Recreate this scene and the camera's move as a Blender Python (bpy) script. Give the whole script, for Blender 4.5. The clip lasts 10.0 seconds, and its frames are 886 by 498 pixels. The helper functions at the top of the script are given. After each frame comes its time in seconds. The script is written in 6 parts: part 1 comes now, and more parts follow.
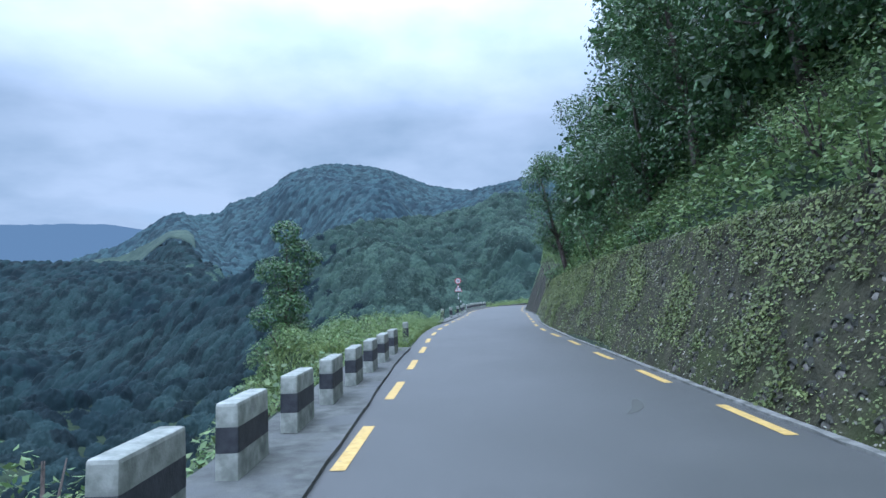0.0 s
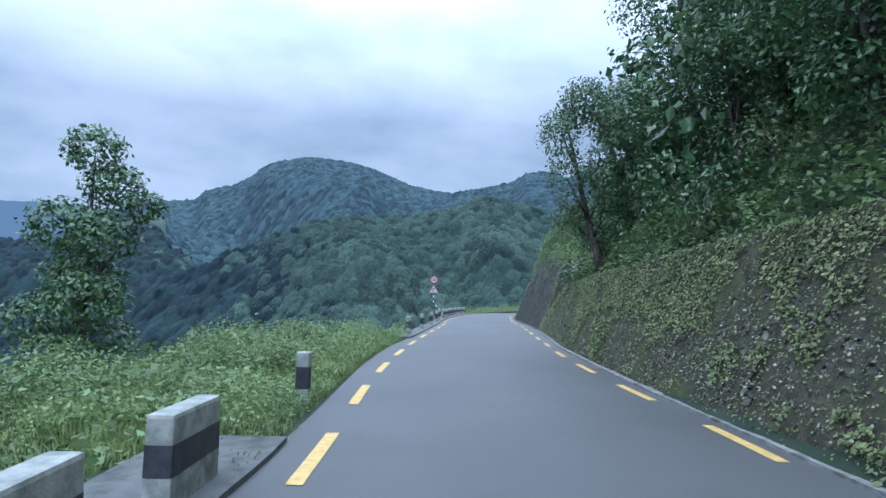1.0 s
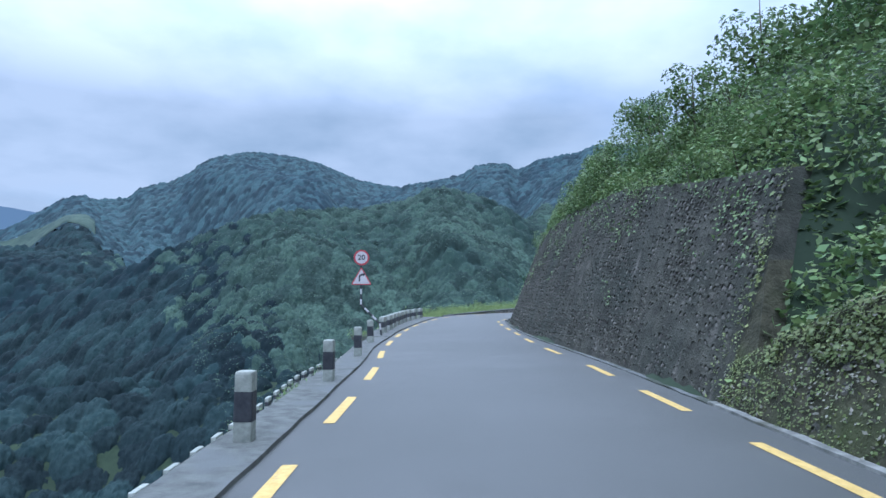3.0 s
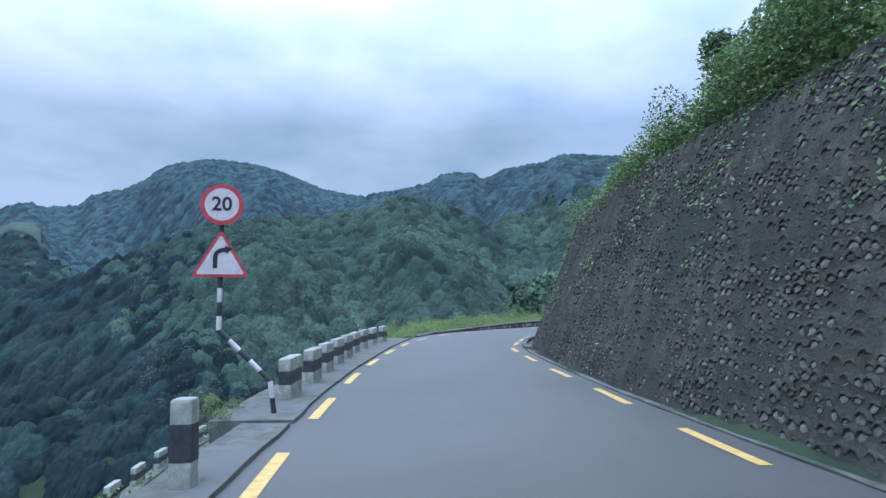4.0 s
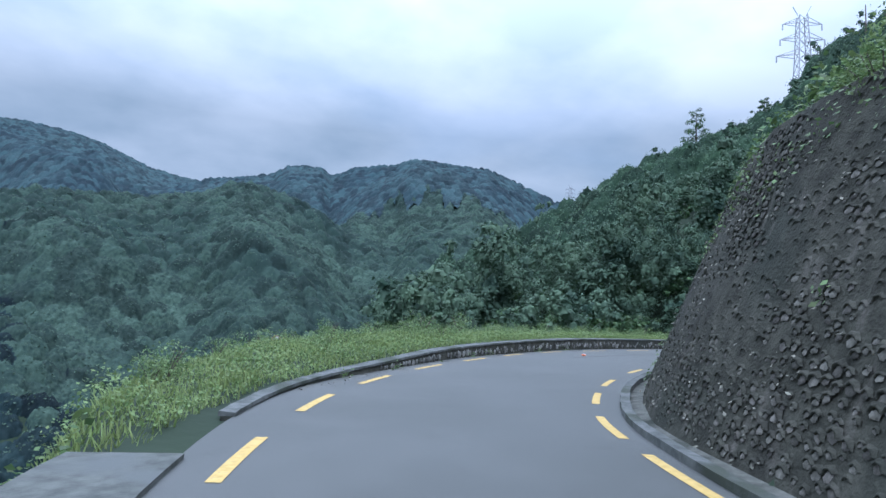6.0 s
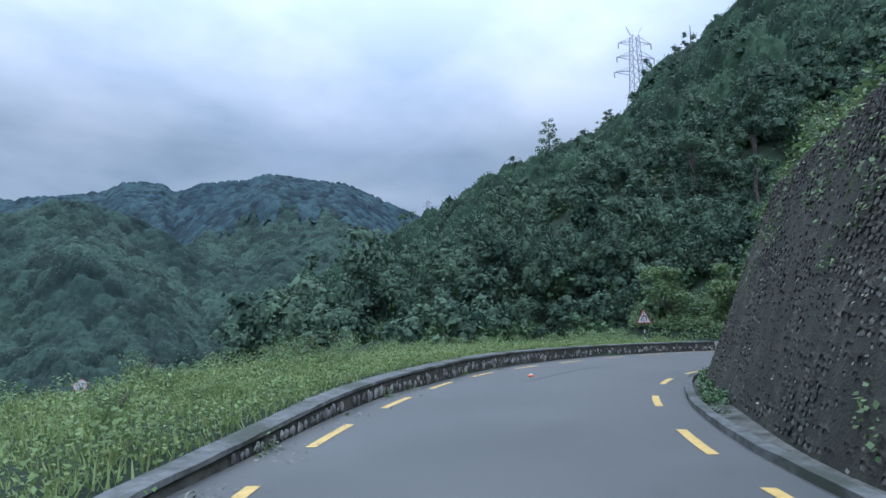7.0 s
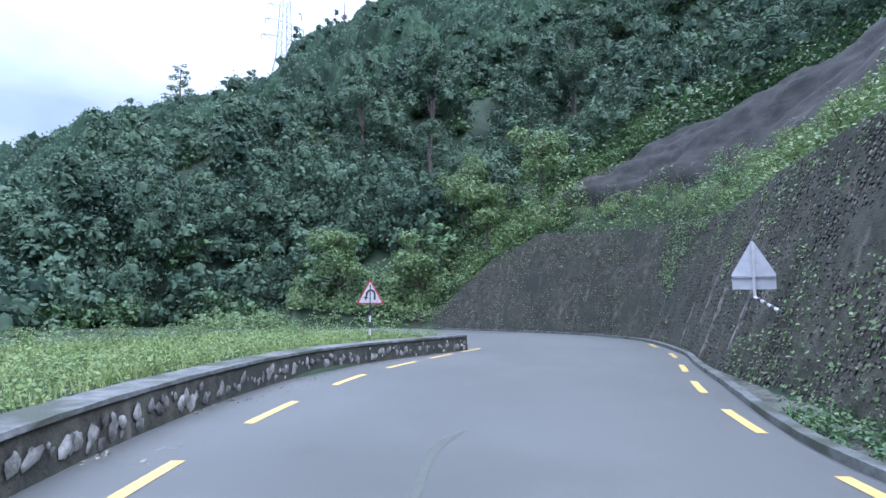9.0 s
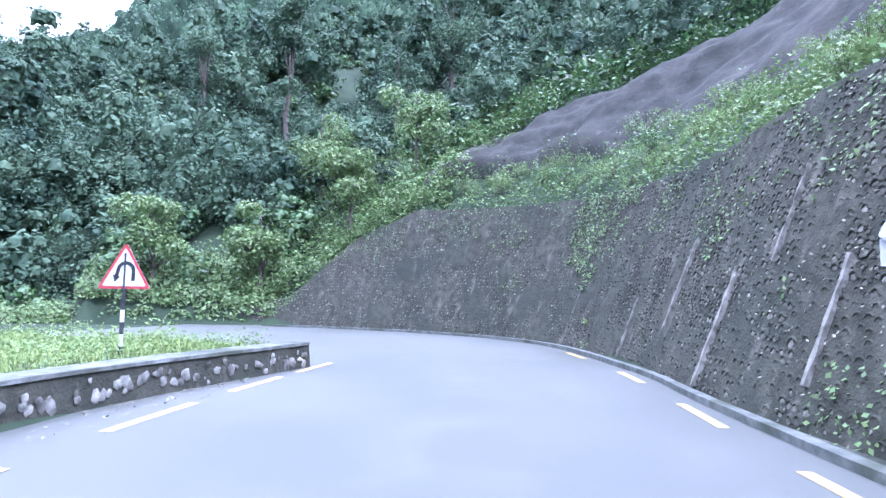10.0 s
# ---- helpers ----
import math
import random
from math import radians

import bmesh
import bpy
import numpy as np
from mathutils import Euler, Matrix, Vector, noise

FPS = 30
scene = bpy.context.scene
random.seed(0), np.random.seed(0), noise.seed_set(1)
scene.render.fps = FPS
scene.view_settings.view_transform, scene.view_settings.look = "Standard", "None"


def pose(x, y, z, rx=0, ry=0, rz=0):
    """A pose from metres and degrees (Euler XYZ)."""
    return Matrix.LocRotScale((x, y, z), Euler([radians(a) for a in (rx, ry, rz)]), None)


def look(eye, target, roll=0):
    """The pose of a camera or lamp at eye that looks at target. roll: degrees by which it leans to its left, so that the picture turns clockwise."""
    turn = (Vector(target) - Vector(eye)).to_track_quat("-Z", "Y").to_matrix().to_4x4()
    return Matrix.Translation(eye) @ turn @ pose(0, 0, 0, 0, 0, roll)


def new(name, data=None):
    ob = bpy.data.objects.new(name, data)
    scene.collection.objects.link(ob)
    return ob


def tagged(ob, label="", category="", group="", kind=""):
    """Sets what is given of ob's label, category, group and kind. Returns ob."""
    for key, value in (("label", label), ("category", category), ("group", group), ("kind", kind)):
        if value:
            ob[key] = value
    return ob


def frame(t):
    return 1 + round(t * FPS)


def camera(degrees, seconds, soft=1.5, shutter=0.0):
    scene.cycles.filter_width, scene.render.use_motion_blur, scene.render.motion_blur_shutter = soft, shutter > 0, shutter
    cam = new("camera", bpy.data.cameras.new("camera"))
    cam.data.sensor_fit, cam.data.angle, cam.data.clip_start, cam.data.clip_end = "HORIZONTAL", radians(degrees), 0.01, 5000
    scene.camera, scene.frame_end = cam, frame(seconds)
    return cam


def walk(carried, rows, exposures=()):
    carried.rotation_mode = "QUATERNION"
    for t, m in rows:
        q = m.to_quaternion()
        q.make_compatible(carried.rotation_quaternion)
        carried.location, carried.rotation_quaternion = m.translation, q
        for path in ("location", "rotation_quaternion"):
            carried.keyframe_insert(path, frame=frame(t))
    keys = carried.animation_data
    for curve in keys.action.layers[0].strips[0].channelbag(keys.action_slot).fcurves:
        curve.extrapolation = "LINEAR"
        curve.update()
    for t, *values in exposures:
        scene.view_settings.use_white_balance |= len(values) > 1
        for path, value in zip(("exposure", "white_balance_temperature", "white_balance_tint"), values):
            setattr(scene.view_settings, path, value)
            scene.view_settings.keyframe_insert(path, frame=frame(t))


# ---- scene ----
# ---------------------------------------------------------------- camera
cam = camera(72.0, 10.0, soft=1.5)
PATH = [  # seconds, place, heading, tilt, lean
    (0, 0.000, 0.000, 1.512, 0.00, 4.43, -1.80),
    (0.5, 0.123, 5.841, 1.521, -3.59, 3.90, -0.45),
    (1, 0.254, 11.711, 1.488, -2.09, 4.67, 1.50),
    (1.5, 0.509, 17.342, 1.524, -3.17, 2.91, -1.04),
    (2, 0.827, 22.879, 1.502, -3.65, 3.66, 0.29),
    (2.5, 1.218, 28.520, 1.502, -5.34, 2.70, 0.91),
    (2.7, 1.391, 30.756, 1.521, -5.29, 4.17, -0.33),
    (3.8, 2.576, 46.720, 1.479, -11.68, 4.66, 2.24),
    (4, 2.859, 48.799, 1.492, -10.07, 5.30, -0.40),
    (4.5, 3.414, 53.851, 1.520, -12.08, 6.35, -0.01),
    (5, 3.998, 58.720, 1.529, -15.98, 5.97, 0.73),
    (5.2, 4.250, 60.883, 1.536, -16.05, 6.21, -0.21),
    (6.3, 6.485, 72.007, 1.524, -28.50, 5.81, 1.69),
    (6.5, 6.926, 73.374, 1.505, -30.28, 6.79, -0.9),
    (7, 8.579, 77.081, 1.457, -38.07, 7.49, -1.1),
    (7.5, 11.237, 81.636, 1.533, -47.74, 7.10, 0.85),
    (8, 14.092, 84.811, 1.511, -58.17, 4.11, 0.45),
    (8.5, 17.305, 87.474, 1.508, -64.00, 5.43, 0.4),
    (9, 20.954, 89.306, 1.499, -72.65, 5.38, -0.00),
    (9.5, 24.794, 90.483, 1.522, -80.84, 5.96, 0.94),
    (10, 28.584, 90.987, 1.461, -85.43, 4.82, 0.91),
]


def aim(x, y, z, turn, tilt, lean):
    a, b = radians(turn), radians(tilt)
    return look((x, y, z), (x - math.sin(a) * math.cos(b), y + math.cos(a) * math.cos(b), z + math.sin(b)), lean)


walk(cam, [(t, aim(*row)) for t, *row in PATH],
     exposures=[(0, 0.06, 4850, 26), (2.5, 0.06, 4850, 27), (5.0, -0.14, 4850, 27), (6.2, -0.1, 5000, 27), (7.0, -0.34, 5000, 26), (7.5, 0.16, 5050, 29), (8.0, 0.34, 5100, 29), (8.5, 0.42, 5100, 30), (9.0, 0.56, 5000, 33), (9.5, 1.34, 4950, 37), (10.0, 1.6, 4900, 40)])

# ---------------------------------------------------------------- sky and sun
SUN_ELEVATION, SUN_AZIMUTH = 52.0, 205.0  # degrees; azimuth clockwise from +y


def make_world():
    w = bpy.data.worlds.new("overcast_sky")
    scene.world = w
    w.use_nodes = True
    nt = w.node_tree
    nt.nodes.clear()
    N, K = nt.nodes.new, nt.links.new
    out, bg = N("ShaderNodeOutputWorld"), N("ShaderNodeBackground")
    sky = N("ShaderNodeTexSky")
    sky.sky_type, sky.sun_disc = "NISHITA", False
    sky.sun_elevation, sky.sun_rotation = radians(SUN_ELEVATION), radians(SUN_AZIMUTH)
    blue = N("ShaderNodeMix")
    blue.data_type, blue.blend_type = "RGBA", "MULTIPLY"
    blue.inputs[0].default_value = 1.0
    blue.inputs[7].default_value = (0.13, 0.15, 0.13, 1)
    K(sky.outputs[0], blue.inputs[6])
    co = N("ShaderNodeTexCoord")
    sep = N("ShaderNodeSeparateXYZ")
    K(co.outputs["Generated"], sep.inputs[0])
    # cloud deck: direction projected on a flat layer overhead
    up = N("ShaderNodeMath")
    up.operation = "MAXIMUM"
    up.inputs[1].default_value = 0.0
    K(sep.outputs[2], up.inputs[0])
    hgt = N("ShaderNodeMath")
    hgt.operation = "ADD"
    hgt.inputs[1].default_value = 0.22
    K(up.outputs[0], hgt.inputs[0])
    comb = N("ShaderNodeCombineXYZ")
    for n in (0, 1):
        dv = N("ShaderNodeMath")
        dv.operation = "DIVIDE"
        K(sep.outputs[n], dv.inputs[0])
        K(hgt.outputs[0], dv.inputs[1])
        K(dv.outputs[0], comb.inputs[n])
    noise_a, noise_b = N("ShaderNodeTexNoise"), N("ShaderNodeTexNoise")
    for nn, sc, det in ((noise_a, 1.5, 7.0), (noise_b, 0.9, 4.0)):
        nn.inputs["Scale"].default_value, nn.inputs["Detail"].default_value = sc, det
        nn.inputs["Roughness"].default_value = 0.5
    K(comb.outputs[0], noise_a.inputs["Vector"])
    shift = N("ShaderNodeVectorMath")
    shift.operation = "ADD"
    shift.inputs[1].default_value = (3.3, 7.1, 1.7)
    K(comb.outputs[0], shift.inputs[0])
    K(shift.outputs[0], noise_b.inputs["Vector"])
    # grey-blue bellies to white tops
    ramp = N("ShaderNodeValToRGB")
    e = ramp.color_ramp.elements
    e[0].position, e[0].color = 0.38, (0.49, 0.575, 0.585, 1)
    e[1].position, e[1].color = 0.60, (0.72, 0.775, 0.75, 1)
    K(noise_a.outputs["Fac"], ramp.inputs[0])
    # brighter towards the zenith, as under a full overcast
    zen = N("ShaderNodeMapRange")
    zen.inputs[1].default_value, zen.inputs[2].default_value = 0.28, 0.95
    K(sep.outputs[2], zen.inputs[0])
    deck = N("ShaderNodeMix")
    deck.data_type = "RGBA"
    K(zen.outputs[0], deck.inputs[0])
    deck.inputs[6].default_value = (0.78, 0.83, 0.80, 1)
    deck.inputs[7].default_value = (5.6, 5.3, 4.8, 1)
    lift = N("ShaderNodeVectorMath")
    lift.operation = "MULTIPLY"
    K(ramp.outputs[0], lift.inputs[0])
    K(deck.outputs[2], lift.inputs[1])
    # few gaps of blue
    gap = N("ShaderNodeValToRGB")
    g = gap.color_ramp.elements
    g[0].position, g[0].color = 0.30, (0.82, 0.82, 0.82, 1)
    g[1].position, g[1].color = 0.46, (1, 1, 1, 1)
    K(noise_b.outputs["Fac"], gap.inputs[0])
    mix = N("ShaderNodeMix")
    mix.data_type = "RGBA"
    K(gap.outputs[0], mix.inputs[0])
    K(blue.outputs[2], mix.inputs[6])
    K(lift.outputs[0], mix.inputs[7])
    K(mix.outputs[2], bg.inputs[0])
    bg.inputs[1].default_value = 1.0
    K(bg.outputs[0], out.inputs[0])


make_world()
sun = new("sun", bpy.data.lights.new("sun", "SUN"))
sun.data.energy, sun.data.angle, sun.data.color = 1.5, radians(25), (1.0, 0.96, 0.9)
sun.matrix_world = look((0, 0, 0), (-math.sin(radians(SUN_AZIMUTH)) * math.cos(radians(SUN_ELEVATION)),
                                     -math.cos(radians(SUN_AZIMUTH)) * math.cos(radians(SUN_ELEVATION)),
                                     -math.sin(radians(SUN_ELEVATION))))

rng = np.random.default_rng(7)

# ---------------------------------------------------------------- materials


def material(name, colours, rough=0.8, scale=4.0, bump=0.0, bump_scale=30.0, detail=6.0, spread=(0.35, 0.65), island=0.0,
             translucent=0.0, spec=0.3, metal=0.0, coarse=0.0, coarse_colour=(0.1, 0.1, 0.1), coarse_at=(0.5, 0.62),
             coords="Object", per_object=0.0, bump_depth=0.03):
    """A procedural surface: two colours mixed by fine noise, an optional coarse stain, bump, and variation from piece to piece."""
    m = bpy.data.materials.new(name)
    m.use_nodes = True
    nt = m.node_tree
    nt.nodes.clear()
    N, K = nt.nodes.new, nt.links.new
    out, bsdf = N("ShaderNodeOutputMaterial"), N("ShaderNodeBsdfPrincipled")
    geo, co = N("ShaderNodeNewGeometry"), N("ShaderNodeTexCoord")
    vec = geo.outputs["Position"] if coords == "World" else co.outputs["Object"]
    ns = N("ShaderNodeTexNoise")
    ns.inputs["Scale"].default_value, ns.inputs["Detail"].default_value = scale, detail
    ns.inputs["Roughness"].default_value = 0.6
    K(vec, ns.inputs["Vector"])
    ramp = N("ShaderNodeValToRGB")
    e = ramp.color_ramp.elements
    e[0].position, e[0].color = spread[0], (*colours[0], 1)
    e[1].position, e[1].color = spread[1], (*colours[1], 1)
    K(ns.outputs["Fac"], ramp.inputs[0])
    col = ramp.outputs[0]
    if coarse:
        cs = N("ShaderNodeTexNoise")
        cs.inputs["Scale"].default_value, cs.inputs["Detail"].default_value = coarse, 5.0
        K(vec, cs.inputs["Vector"])
        cr = N("ShaderNodeMapRange")
        cr.inputs[1].default_value, cr.inputs[2].default_value = coarse_at
        K(cs.outputs["Fac"], cr.inputs[0])
        mx = N("ShaderNodeMix")
        mx.data_type = "RGBA"
        K(cr.outputs[0], mx.inputs[0])
        K(col, mx.inputs[6])
        mx.inputs[7].default_value = (*coarse_colour, 1)
        col = mx.outputs[2]
    for amount, source in ((island, geo.outputs["Random Per Island"]), (per_object, N("ShaderNodeObjectInfo").outputs["Random"])):
        if amount:
            hsv, mr, mh = N("ShaderNodeHueSaturation"), N("ShaderNodeMapRange"), N("ShaderNodeMapRange")
            mr.inputs[3].default_value, mr.inputs[4].default_value = 1 - amount, 1 + amount
            mh.inputs[3].default_value, mh.inputs[4].default_value = 0.5 - 0.05 * amount, 0.5 + 0.04 * amount
            K(source, mr.inputs[0])
            wn = N("ShaderNodeTexWhiteNoise")
            wn.noise_dimensions = "1D"
            K(source, wn.inputs["W"])
            K(wn.outputs["Value"], mh.inputs[0])
            K(mh.outputs[0], hsv.inputs["Hue"])
            K(mr.outputs[0], hsv.inputs["Value"])
            K(col, hsv.inputs["Color"])
            col = hsv.outputs[0]
    K(col, bsdf.inputs["Base Color"])
    bsdf.inputs["Roughness"].default_value = rough
    bsdf.inputs["Specular IOR Level"].default_value = spec
    bsdf.inputs["Metallic"].default_value = metal
    if bump:
        bn, bp = N("ShaderNodeTexNoise"), N("ShaderNodeBump")
        bn.inputs["Scale"].default_value, bn.inputs["Detail"].default_value = bump_scale, 5.0
        K(vec, bn.inputs["Vector"])
        bp.inputs["Strength"].default_value, bp.inputs["Distance"].default_value = bump, bump_depth
        K(bn.outputs["Fac"], bp.inputs["Height"])
        K(bp.outputs[0], bsdf.inputs["Normal"])
    last = bsdf.outputs[0]
    if translucent:
        tr, ms = N("ShaderNodeBsdfTranslucent"), N("ShaderNodeMixShader")
        K(col, tr.inputs[0])
        ms.inputs[0].default_value = translucent
        K(last, ms.inputs[1])
        K(tr.outputs[0], ms.inputs[2])
        last = ms.outputs[0]
    K(last, out.inputs[0])
    return m


M_ASPHALT = material("asphalt", ((0.059, 0.066, 0.061), (0.085, 0.092, 0.085)), 0.52, 40, 0.25, 120, coarse=0.22,
                     coarse_colour=(0.052, 0.059, 0.052), coarse_at=(0.42, 0.75), coords="World", spec=0.5)


def add_patches(m, scale, colour, lo, hi, most):
    """A second, broader scale of wear on a surface."""
    nt = m.node_tree
    N, K = nt.nodes.new, nt.links.new
    bsdf = next(n for n in nt.nodes if n.type == "BSDF_PRINCIPLED")
    geo, ns, mr, mx = N("ShaderNodeNewGeometry"), N("ShaderNodeTexNoise"), N("ShaderNodeMapRange"), N("ShaderNodeMix")
    ns.inputs["Scale"].default_value, ns.inputs["Detail"].default_value, ns.inputs["Distortion"].default_value = scale, 7.0, 0.6
    K(geo.outputs["Position"], ns.inputs["Vector"])
    mr.inputs[1].default_value, mr.inputs[2].default_value, mr.inputs[4].default_value = lo, hi, most
    K(ns.outputs["Fac"], mr.inputs[0])
    mx.data_type = "RGBA"
    K(mr.outputs[0], mx.inputs[0])
    K(bsdf.inputs["Base Color"].links[0].from_socket, mx.inputs[6])
    mx.inputs[7].default_value = (*colour, 1)
    K(mx.outputs[2], bsdf.inputs["Base Color"])


add_patches(M_ASPHALT, 0.55, (0.104, 0.111, 0.103), 0.52, 0.76, 0.4)
add_patches(M_ASPHALT, 1.7, (0.048, 0.053, 0.047), 0.60, 0.74, 0.55)
M_YELLOW = material("yellow_road_paint", ((0.42, 0.295, 0.075), (0.56, 0.41, 0.135)), 0.6, 9, 0.1, 60, coarse=14, coarse_colour=(0.3, 0.25, 0.14), coarse_at=(0.6, 0.75), coords="World")
M_CONCRETE = material("weathered_concrete", ((0.060, 0.068, 0.061), (0.120, 0.130, 0.117)), 0.85, 5, 0.3, 50, coarse=1.3, coarse_colour=(0.10, 0.11, 0.105), coords="World")
M_KERB = material("stained_kerb_concrete", ((0.065, 0.074, 0.068), (0.14, 0.15, 0.142)), 0.88, 5, 0.4, 45, coarse=0.9, coarse_colour=(0.05, 0.06, 0.045), coords="World")
M_KERB_PALE = material("pale_kerb_concrete", ((0.11, 0.118, 0.105), (0.23, 0.24, 0.215)), 0.85, 6, 0.4, 45, coarse=1.6, coarse_colour=(0.07, 0.075, 0.055), coarse_at=(0.52, 0.68), coords="World")
M_GUTTER = material("silted_gutter", ((0.055, 0.060, 0.050), (0.125, 0.130, 0.112)), 0.92, 4, 0.6, 30, coarse=0.7, coarse_colour=(0.02, 0.026, 0.018), coords="World")
M_WHITE = material("weathered_white_paint", ((0.17, 0.195, 0.165), (0.34, 0.37, 0.325)), 0.7, 6, 0.2, 40, coarse=4, coarse_colour=(0.12, 0.14, 0.12), coarse_at=(0.46, 0.70), per_object=0.08)
M_BLACK = material("faded_black_paint", ((0.018, 0.022, 0.027), (0.045, 0.05, 0.055)), 0.6, 7, 0.15, 40, per_object=0.1)
M_MORTAR = material("dark_wall_mortar", ((0.027, 0.029, 0.022), (0.066, 0.068, 0.053)), 0.92, 3.5, 0.7, 22, coarse=0.45, coarse_colour=(0.030, 0.036, 0.028), coarse_at=(0.45, 0.7), coords="World", spec=0.2)
M_MOSSY = material("mossy_wall_mortar", ((0.030, 0.033, 0.021), (0.066, 0.066, 0.043)), 0.95, 4.5, 0.9, 20, coarse=0.8, coarse_colour=(0.046, 0.060, 0.022), coarse_at=(0.46, 0.70), coords="World", spec=0.15)


def add_streaks(m, pale, dark):
    """Pale lime runs and dark water stains down a wall."""
    nt = m.node_tree
    N, K = nt.nodes.new, nt.links.new
    bsdf = next(n for n in nt.nodes if n.type == "BSDF_PRINCIPLED")
    geo, mp = N("ShaderNodeNewGeometry"), N("ShaderNodeMapping")
    mp.inputs["Scale"].default_value = (1.0, 1.0, 0.13)
    K(geo.outputs["Position"], mp.inputs["Vector"])
    for scale, colour, lo, hi, shift in ((2.6, pale, 0.60, 0.76, 0.0), (1.1, dark, 0.54, 0.72, 9.0)):
        ns, mr, mx, off = N("ShaderNodeTexNoise"), N("ShaderNodeMapRange"), N("ShaderNodeMix"), N("ShaderNodeVectorMath")
        off.inputs[1].default_value = (shift, shift, 0)
        K(mp.outputs[0], off.inputs[0])
        K(off.outputs[0], ns.inputs["Vector"])
        ns.inputs["Scale"].default_value, ns.inputs["Detail"].default_value = scale, 5.0
        mr.inputs[1].default_value, mr.inputs[2].default_value = lo, hi
        mr.inputs[4].default_value = 0.8
        K(ns.outputs["Fac"], mr.inputs[0])
        mx.data_type = "RGBA"
        K(mr.outputs[0], mx.inputs[0])
        K(bsdf.inputs["Base Color"].links[0].from_socket, mx.inputs[6])
        mx.inputs[7].default_value = (*colour, 1)
        K(mx.outputs[2], bsdf.inputs["Base Color"])


add_streaks(M_MORTAR, (0.135, 0.130, 0.110), (0.030, 0.031, 0.025))
M_STONE = material("wall_stone", ((0.062, 0.062, 0.052), (0.165, 0.162, 0.138)), 0.88, 8, 0.35, 40, island=0.5, coords="World", spec=0.2)
M_STONE_PART = material("wall_stone_single", ((0.062, 0.062, 0.052), (0.165, 0.162, 0.138)), 0.88, 8, 0.35, 40, per_object=0.5, coords="World", spec=0.2)
M_PALE_STONE = material("parapet_stone", ((0.070, 0.074, 0.066), (0.23, 0.235, 0.215)), 0.88, 7, 0.3, 40, per_object=0.5, coords="World")
M_ROCK = material("slide_rock", ((0.013, 0.015, 0.014), (0.034, 0.036, 0.032)), 0.92, 1.1, 0.9, 6, detail=10, coarse=0.16, coarse_colour=(0.043, 0.041, 0.035), coarse_at=(0.54, 0.70), coords="World", spec=0.2)
add_streaks(M_ROCK, (0.062, 0.060, 0.054), (0.013, 0.014, 0.013))
M_SOIL = material("forest_floor", ((0.012, 0.024, 0.013), (0.027, 0.047, 0.022)), 0.95, 0.35, 0.5, 3, coarse=0.02, coarse_colour=(0.019, 0.033, 0.018), coords="World")


def canopy_material(name, dark, light, blotch):
    """Closed forest seen from afar: each crown has its own tone, with leaf clumps and broad patches over them."""
    m = material(name, (dark, light), 0.9, 0.45, 0.4, 0.9, detail=6, spread=(0.3, 0.7), coarse=0.012, coarse_colour=blotch, coarse_at=(0.42, 0.68), coords="World", spec=0.08, bump_depth=0.8)
    nt = m.node_tree
    N, K = nt.nodes.new, nt.links.new
    bsdf = next(n for n in nt.nodes if n.type == "BSDF_PRINCIPLED")
    tone, hsv, mv, mh = N("ShaderNodeAttribute"), N("ShaderNodeHueSaturation"), N("ShaderNodeMapRange"), N("ShaderNodeMapRange")
    tone.attribute_name = "tone"
    mv.inputs[3].default_value, mv.inputs[4].default_value = 0.62, 1.38
    mh.inputs[3].default_value, mh.inputs[4].default_value = 0.515, 0.485
    col = bsdf.inputs["Base Color"].links[0].from_socket
    K(tone.outputs["Fac"], mv.inputs[0])
    K(tone.outputs["Fac"], mh.inputs[0])
    K(mv.outputs[0], hsv.inputs["Value"])
    K(mh.outputs[0], hsv.inputs["Hue"])
    K(col, hsv.inputs["Color"])
    K(hsv.outputs[0], bsdf.inputs["Base Color"])
    return m


# bluer than the near hillside: some haze is painted into this slope
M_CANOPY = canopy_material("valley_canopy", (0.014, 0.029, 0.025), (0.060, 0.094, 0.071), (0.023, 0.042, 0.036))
# the same forest with the shade of the deep valley put into its colour
M_CANOPY_SHADE = canopy_material("shaded_valley_canopy", (0.010, 0.021, 0.023), (0.026, 0.044, 0.044), (0.012, 0.024, 0.028))
# haze over the far ridges is painted in as a bluer base colour
M_CANOPY_HAZE = canopy_material("hazed_far_canopy", (0.024, 0.046, 0.053), (0.050, 0.080, 0.085), (0.028, 0.050, 0.060))
M_CANOPY_HILL = canopy_material("hillside_canopy", (0.014, 0.031, 0.020), (0.052, 0.092, 0.052), (0.022, 0.042, 0.028))
# lighter than the crowns they sit on: highlights and haze put into leaf colour
M_SPRAY = material("highlight_leaf_sprays", ((0.032, 0.060, 0.042), (0.070, 0.110, 0.076)), 0.7, 0.07, island=0.35, translucent=0.1, coords="World", spec=0.15)
M_LEAF = material("green_leaves", ((0.082, 0.142, 0.048), (0.155, 0.238, 0.088)), 0.5, 1.2, island=0.45, translucent=0.28, coords="World", spec=0.4)
M_CREEPER = material("creeper_leaves", ((0.088, 0.124, 0.036), (0.180, 0.228, 0.080)), 0.5, 1.2, island=0.35, translucent=0.25, coords="World", spec=0.35)
M_LEAF_DARK = material("dark_glossy_leaves", ((0.044, 0.100, 0.036), (0.090, 0.172, 0.060)), 0.42, 0.9, island=0.5, translucent=0.2, coords="World", spec=0.5)
M_GRASS = material("verge_grass", ((0.150, 0.212, 0.064), (0.250, 0.325, 0.115)), 0.6, 0.5, island=0.3, translucent=0.3, coords="World")
